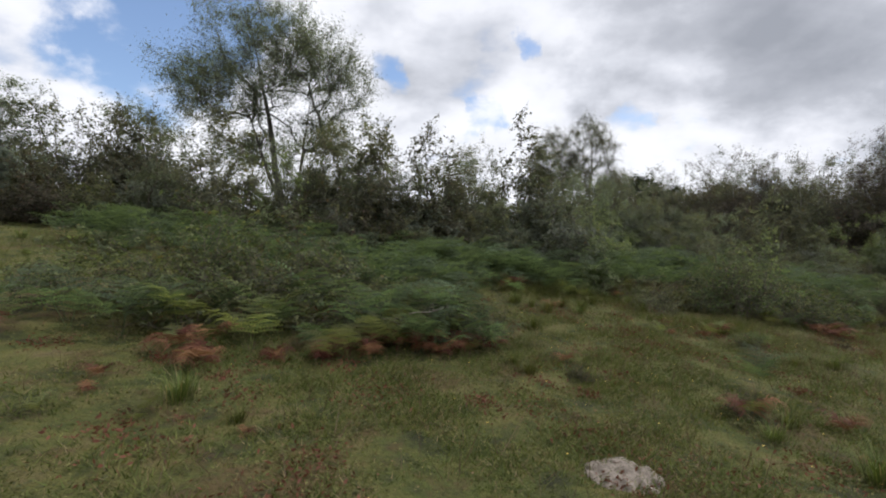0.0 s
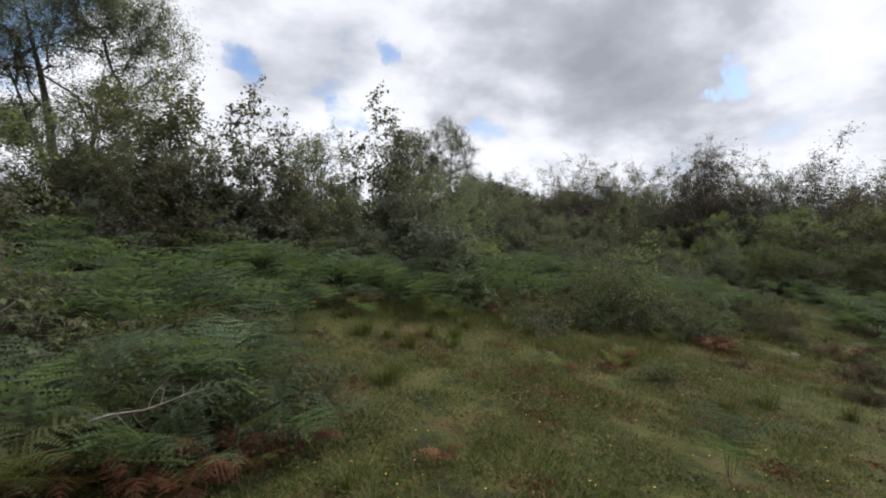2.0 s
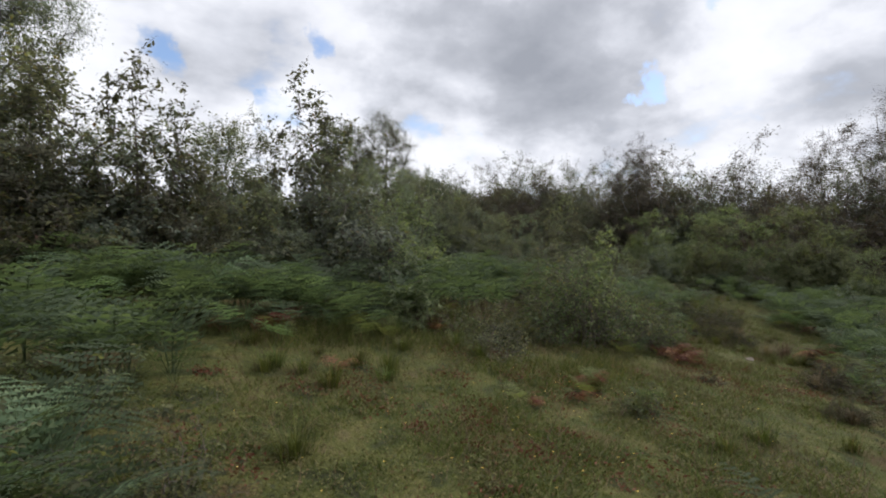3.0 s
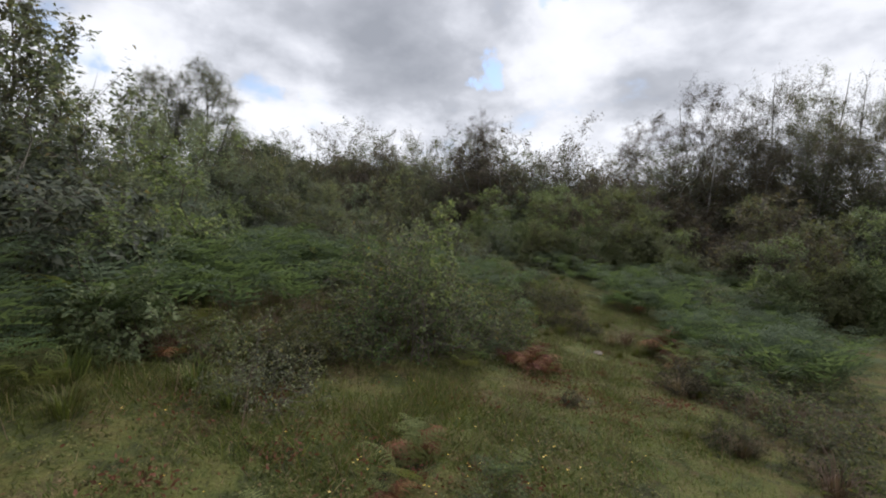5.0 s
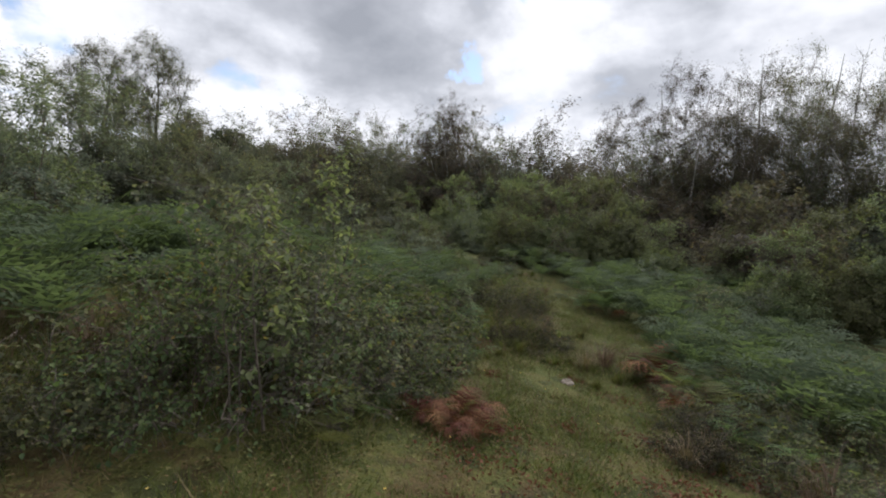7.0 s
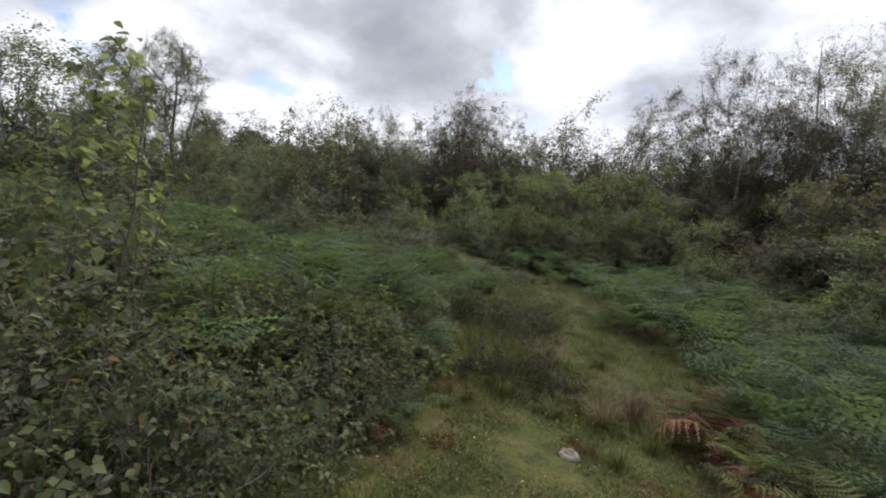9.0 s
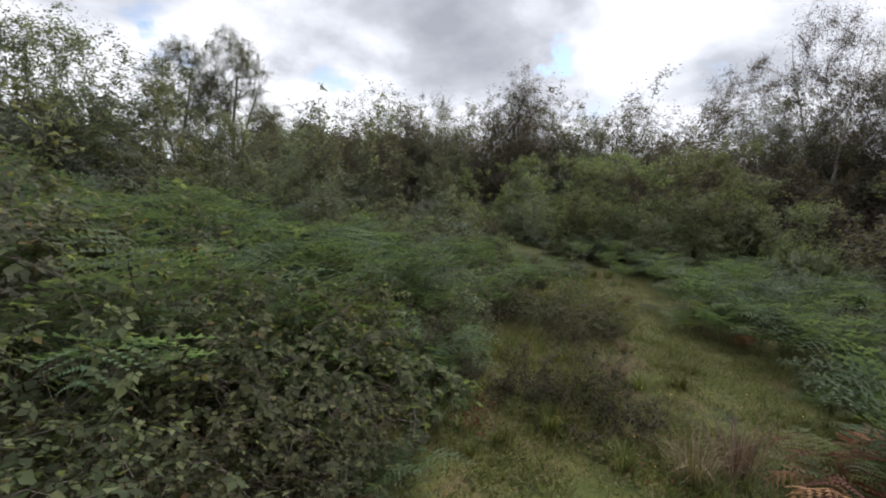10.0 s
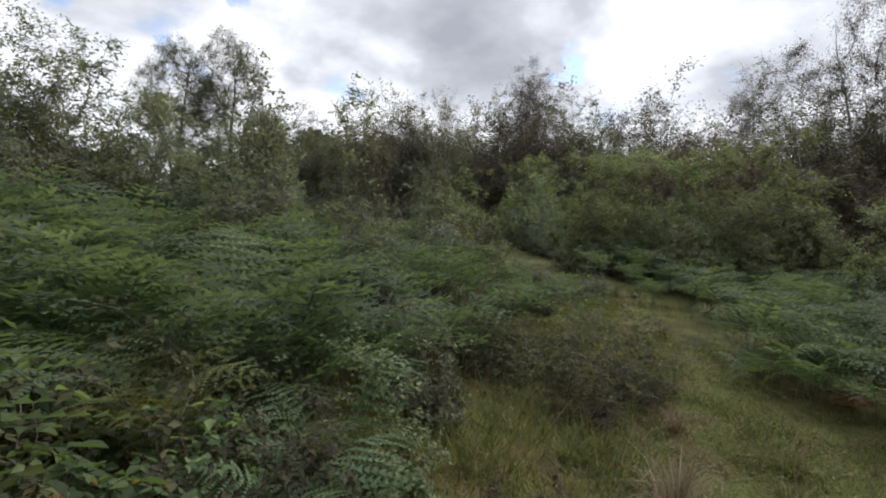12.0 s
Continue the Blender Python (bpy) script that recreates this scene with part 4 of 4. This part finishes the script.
for i, (x, y, top) in enumerate([(-2.3, 11.6, 3.5), (-1.0, 12.6, 3.7), (0.3, 12.9, 3.6), (1.6, 12.9, 3.0), (-3.6, 12.6, 3.9), (3.4, 13.8, 3.1), (4.6, 14.8, 2.8), (-5.0, 13.2, 3.6), (-6.5, 14.2, 3.9), (2.6, 15.2, 3.9),
                                 (-11.9, 15.2, 5.0), (-10.2, 16.2, 4.9), (-13.0, 14.4, 4.8), (-8.4, 16.6, 4.2), (0.9, 20.0, 6.0), (7.0, 21.0, 4.9), (8.6, 21.0, 4.6), (4.0, 19.9, 4.9), (5.5, 17.0, 3.6), (11.3, 19.7, 3.2), (9.6, 18.4, 3.0),
                                 (13.2, 20.4, 2.9), (7.4, 18.2, 3.5), (10.9, 17.7, 2.3), (6.0, 23.0, 5.4), (1.5, 18.0, 4.2), (-2.0, 17.0, 4.8), (-4.5, 18.0, 4.8), (-15, 13, 5), (12.6, 24.0, 3.4), (5.0, 18.6, 4.4), (6.6, 19.4, 4.5), (8.3, 19.4, 3.7), (9.8, 20.4, 3.4), (3.2, 17.0, 4.2), (-0.6, 14.6, 4.2), (-2.8, 15.2, 4.6), (11.0, 21.6, 3.3)]):
    stand(SALLOWS, i, x, y, top, 3.45, 59 * i)
for i, (x, y, top) in enumerate([(19.0, 17.6, 2.7), (20.3, 16.6, 2.9), (21.6, 15.4, 3.3), (20.0, 15.2, 1.9), (21.5, 20.2, 3.3), (20.6, 21.4, 2.7), (18.2, 8.4, 2.0), (17.0, 9.2, 1.5), (19.2, 7.4, 2.2), (23.2, 15.2, 2.6), (19.5, 5.5, 2.2), (24.5, 21.5, 3.9), (26.0, 18.5, 3.7), (25.0, 11.5, 2.9), (20.2, 12.8, 1.6), (22.6, 24.5, 3.8)]):
    stand(GREENS, i, x, y, top, 3.8, 97 * i)
for i, (x, y, top) in enumerate([(22.9, 18.1, 2.3), (24.5, 14.0, 2.2), (22.0, 11.5, 1.4), (24.0, 9.5, 1.8), (20.0, 17.4, 1.2), (24.2, 22.0, 2.6), (26.0, 12.0, 2.4), (23.0, 6.5, 1.8)]):
    stand([RUSTY], 0, x, y, top, 3.4, 71 * i)

# low growth between the thickets
for i, (x, y, k) in enumerate([(-0.1, 7.5, 0.5), (10.2, 11.9, 0.42), (10.9, 12.7, 0.45), (11.3, 14.5, 0.6), (11.0, 13.6, 0.5), (12.4, 14.4, 0.55), (13.3, 14.9, 0.5), (14.2, 14.9, 0.42), (15.9, 15.5, 0.4), (9.7, 11.6, 0.45),
                               (4.4, 9.6, 0.5), (3.2, 10.4, 0.7), (7.0, 12.2, 0.9), (12.6, 15.2, 0.6), (18.0, 17.2, 0.45), (18.3, 16.4, 0.45), (18.9, 15.8, 0.5), (17.9, 18.0, 0.45)]):
    put(MIXED[(3 * i + 1) % 5], x, y, k, 61 * i, depth=0.04)

# thickets beside the way
for i, (x, y, k) in enumerate([(-2.5, 6.45, 1.2), (-3.5, 6.2, 1.15), (-1.6, 6.35, 1.05), (-4.3, 5.7, 0.9), (-0.75, 6.15, 0.8), (0.0, 5.95, 0.72), (-2.0, 5.7, 0.85), (-3.0, 5.5, 0.85), (-1.1, 5.65, 0.65), (-0.4, 5.55, 0.5), (0.5, 6.3, 0.6),
                               (5.3, 10.35, 0.75), (6.9, 10.3, 0.85), (7.45, 10.1, 0.7), (7.2, 11.2, 1.0), (7.9, 11.4, 0.95), (4.4, 9.95, 0.48), (4.95, 9.95, 0.5), (3.75, 10.1, 0.5), (4.6, 7.35, 0.34), (6.1, 10.95, 1.0),
                               (7.6, 6.4, 0.5), (8.4, 6.7, 0.6), (9.1, 7.35, 0.6), (9.9, 7.8, 0.62), (9.7, 8.35, 0.45), (10.7, 8.2, 0.65), (10.5, 8.75, 0.42), (6.7, 5.6, 0.75), (11.6, 8.6, 0.6), (12.6, 9.3, 0.6), (13.9, 10.2, 0.55), (10.6, 7.3, 0.6), (11.5, 7.7, 0.6), (12.4, 8.3, 0.6), (11.2, 6.9, 0.55), (13.3, 8.9, 0.55), (9.6, 6.7, 0.55), (12.4, 7.4, 0.6), (9.0, 6.3, 0.5),
                               (8.3, 11.2, 0.95), (8.2, 10.7, 0.75), (7.9, 10.3, 0.6), (8.5, 10.5, 0.45), (9.2, 12.1, 0.75), (9.9, 12.7, 0.5), (12.35, 12.85, 0.8), (13.15, 13.1, 0.78), (11.95, 13.15, 0.5), (13.4, 16.7, 0.9), (12.6, 16.0, 0.8), (14.0, 17.6, 0.8), (10.3, 15.4, 0.9), (8.0, 13.0, 1.0), (12.0, 15.4, 0.8)]):
    put(BRAMBLES[i % 3], x, y, k, 77 * i, depth=0.05)
for i, (x, y, k) in enumerate([(8.75, 11.55, 0.8), (9.0, 11.15, 0.62), (8.75, 12.1, 0.75), (8.2, 11.5, 0.7), (9.35, 11.75, 0.55), (8.45, 11.0, 0.6), (9.6, 12.2, 0.4)]):
    put(BIG_BRAMBLE, x, y, k, 77 * i, depth=0.05)
for i, (x, y, k) in enumerate([(5.95, 10.15, 0.95), (6.6, 9.95, 0.8), (5.55, 10.0, 0.7), (6.3, 10.6, 1.0), (7.2, 9.85, 0.6), (-2.0, 6.9, 1.0), (-3.2, 6.9, 1.0), (3.95, 9.05, 0.5)]):
    put(LOOSE[i % 2], x, y, k, 61 * i, depth=0.05)
for i, (x, y, k) in enumerate([(10.65, 10.8, 0.9), (10.3, 11.1, 0.7), (12.15, 12.35, 0.6), (12.9, 12.45, 0.6), (6.78, 8.3, 0.3), (2.7, 4.35, 0.4), (13.2, 15.8, 1.1), (11.9, 13.4, 1.0), (9.0, 8.05, 0.7), (7.4, 7.05, 0.55), (1.35, 4.9, 0.3)]):
    put(HEATHS[i % 2], x, y, k, 111 * i, depth=0.03)
SHOOT = tree(380, "hazel_shoot", "upright hazel shoot with broad toothed leaves", [(2.0, 0.012, 0.02, 0.0), (1.7, 0.010, 0.12, 0.06), (1.5, 0.010, -0.1, 0.1)], [(0, 0, 1.2, 0.3, 0.3, 0.7), (0.1, 0, 1.8, 0.12, 0.12, 0.3)], 34, FRESH, TWIG, 0.062, 3, form="leaf", count=2, reach=0.16, droop=0.0, haze=0.002, tip_r=0.002, limbs=1, lowest=0.1, sway=0.3)
put(SHOOT, 7.0, 10.55, 1.0, 0)
put(SHOOT, 6.0, 9.6, 0.8, 130)



def dead_branch(seed, x, y, z, length, turn):
    """A bleached fallen branch with side twigs, lying on the undergrowth."""
    rng = np.random.default_rng(seed)
    main = bend(rng, (0, 0, 0), (1, 0, 0.12), length, 7, 0.12, 0.0)
    lines, tips = [(main, np.linspace(0.006, 0.002, 8))], []
    sprout(rng, main, 0.006, 7, 0.2, 1.0, length * 0.45, 0.6, 2, lines, tips, bare=True)
    ob = tagged(new("dead_branch", mesh_of("dead_branch", *tubes(lines, 4), DEADWOOD, True)), "bleached dead branch lying across the undergrowth", "branch", "dead branches")
    ob.matrix_basis = pose(x, y, ground_at(x, y) + z, 0, 0, turn)


DEADWOOD = bark_material("dead_wood", (0.10, 0.082, 0.066), (0.20, 0.17, 0.14), 24.0)
dead_branch(600, -0.75, 5.15, 0.30, 0.9, 40)
dead_branch(601, -0.35, 5.0, 0.45, 0.5, 25)
dead_branch(602, 8.6, 10.7, 0.10, 0.8, 70)
dead_branch(605, 12.8, 12.2, 0.15, 0.8, 100)

# bracken beds
for bed in [(1, -1.8, 5.35, 2.6, 0.65, 24, 36, 0.95, 0.2), (2, -0.85, 4.98, 1.7, 0.34, 30, 30, 0.68, 0.78), (3, 0.6, 10.4, 3.4, 0.8, 3, 30, 1.05, 0.12),
            (5, 1.9, 9.9, 2.4, 0.5, 8, 14, 0.75, 0.35), (6, 8.1, 12.0, 1.3, 0.6, 20, 14, 0.85, 0.12), (8, 11.6, 8.7, 1.2, 0.6, 30, 14, 0.75, 0.3),
            (9, 9.6, 7.5, 1.6, 0.6, 32, 9, 0.5, 0.2), (13, 7.2, 9.5, 0.5, 0.3, 0, 3, 0.5, 1.0), (14, 4.0, 7.9, 0.9, 0.3, 10, 5, 0.5, 0.5), (16, 3.3, 3.9, 1.6, 0.7, 20, 7, 0.28, 0.85), (17, -1.6, 3.2, 1.6, 0.4, 0, 6, 0.3, 0.9), (23, 0.1, 5.7, 0.9, 0.45, 32, 15, 0.75, 0.5), (27, 14.8, 11.9, 0.9, 0.5, 30, 8, 0.8, 0.15), (24, 9.6, 11.4, 0.4, 0.25, 25, 3, 0.5, 0.1), (20, 10.5, 8.45, 0.8, 0.45, 25, 9, 0.85, 0.5), (26, 8.6, 10.45, 0.3, 0.2, 25, 4, 0.5, 0.1), (21, 7.5, 9.25, 0.35, 0.25, 0, 7, 0.75, 1.0), (30, 6.7, 9.75, 1.0, 0.3, 25, 8, 0.72, 0.25), (31, 7.9, 11.5, 0.7, 0.35, 25, 10, 0.95, 0.1), (32, 12.5, 9.4, 1.3, 0.4, 20, 12, 0.72, 0.2), (33, 11.4, 9.25, 0.4, 0.3, 0, 9, 0.75, 0.65), (34, 9.6, 12.9, 1.2, 0.7, 20, 12, 0.95, 0.08)]:
    fern_bed(*bed)


def far_ferns():
    """The many ferns farther off, joined."""
    rng = np.random.default_rng(500)
    fine = frond_mesh(90, 0.7, 0.4, FERN, pairs=11, leaflets=3, arch=0.5)
    co = np.empty(len(fine.vertices) * 3, np.float32)
    fine.vertices.foreach_get("co", co)
    co = co.reshape(-1, 3)
    tri = np.empty(len(fine.polygons) * 3, np.int32)
    fine.polygons.foreach_get("vertices", tri)
    bpy.data.meshes.remove(fine)
    vs, fs, n = [], [], 0
    for cx, cy, rx, ry, turn, count in [(-4, 10.4, 4.0, 1.6, 10, 40), (5.5, 14.2, 2.6, 1.0, 0, 25), (9.5, 15.2, 4.0, 1.6, 15, 50), (18.5, 11.5, 4.5, 2.2, 20, 65), (20.5, 15.0, 2.5, 2.5, 0, 25), (12.5, 18.6, 3.0, 1.0, 30, 25), (1.5, 11.6, 4.0, 1.2, 0, 30), (15.0, 8.2, 3.5, 1.0, 12, 20), (-5.2, 10.6, 2.6, 1.4, 25, 20), (18.2, 12.9, 2.8, 1.4, 24, 24), (4.4, 11.8, 1.2, 0.7, 10, 9), (15.4, 12.5, 1.0, 0.6, 30, 9), (17.4, 14.7, 1.2, 0.9, 30, 12), (14.8, 10.1, 2.0, 0.6, 10, 18), (15.4, 16.4, 2.2, 1.4, 60, 16), (13.3, 14.6, 0.9, 0.9, 0, 9), (9.5, 14.0, 2.4, 1.2, 30, 34), (6.2, 13.2, 2.0, 1.2, 0, 24), (8.0, 14.4, 1.8, 0.9, 10, 18), (10.8, 13.0, 1.1, 0.6, 40, 10), (12.7, 9.15, 1.3, 0.4, 15, 10), (-1.6, 8.1, 2.3, 0.8, 5, 34), (2.0, 10.6, 2.2, 0.6, 5, 18), (18.2, 16.6, 1.0, 1.0, 0, 12), (12.2, 7.8, 2.2, 0.7, 22, 22)]:
        for _ in range(count):
            a, r = rng.uniform(0, 6.283), math.sqrt(rng.uniform(0, 1))
            u, v = rx * r * math.cos(a), ry * r * math.sin(a)
            c, s = math.cos(radians(turn)), math.sin(radians(turn))
            px, py = cx + u * c - v * s, cy + u * s + v * c
            if off_way(px, py) < 0.85:
                continue
            k = rng.uniform(0.7, 1.2)
            for j in range(5):
                m = np.array((pose(px, py, ground_at(px, py) - 0.05, rng.uniform(-9, 9), rng.uniform(-10, 14), j * 72 + rng.uniform(-25, 25)) @ Matrix.Scale(k * rng.uniform(0.8, 1.15), 4)))
                vs.append(co @ m[:3, :3].T + m[:3, 3])
                fs.append(tri + n)
                n += len(co)
    tagged(new("bracken_growth", mesh_of("bracken_growth", np.concatenate(vs), np.concatenate(fs), FERN)), "spreading beds of green bracken under the bushes", "ferns", kind="stuff")


far_ferns()
for x, y, k, kind, i in [(3.4, 5.25, 0.55, "green", 0), (2.65, 4.2, 0.5, "dead", 1), (4.55, 7.95, 0.5, "dead", 0), (-0.1, 6.6, 0.6, "green", 2), (0.2, 5.9, 0.75, "pale", 0), (4.9, 7.5, 0.45, "green", 3), (3.5, 4.2, 0.4, "dead", 2), (-2.6, 3.7, 0.35, "dead", 0), (-2.2, 4.2, 0.4, "dead", 1), (1.9, 8.5, 0.4, "dead", 2), (3.3, 3.2, 0.4, "dead", 1), (1.4, 5.5, 0.35, "dead", 0), (11.3, 9.4, 0.9, "dead", 0), (11.65, 9.5, 0.85, "dead", 1), (11.0, 9.1, 0.8, "dead", 2), (10.0, 12.0, 0.6, "green", 1), (9.75, 11.6, 0.5, "green", 4)]:
    put(FERNS[kind][i], x, y, k, 40 * i, depth=0.03)
print("objects", len(bpy.data.objects), "tris", sum(len(o.data.polygons) for o in bpy.data.objects if o.type == "MESH"))
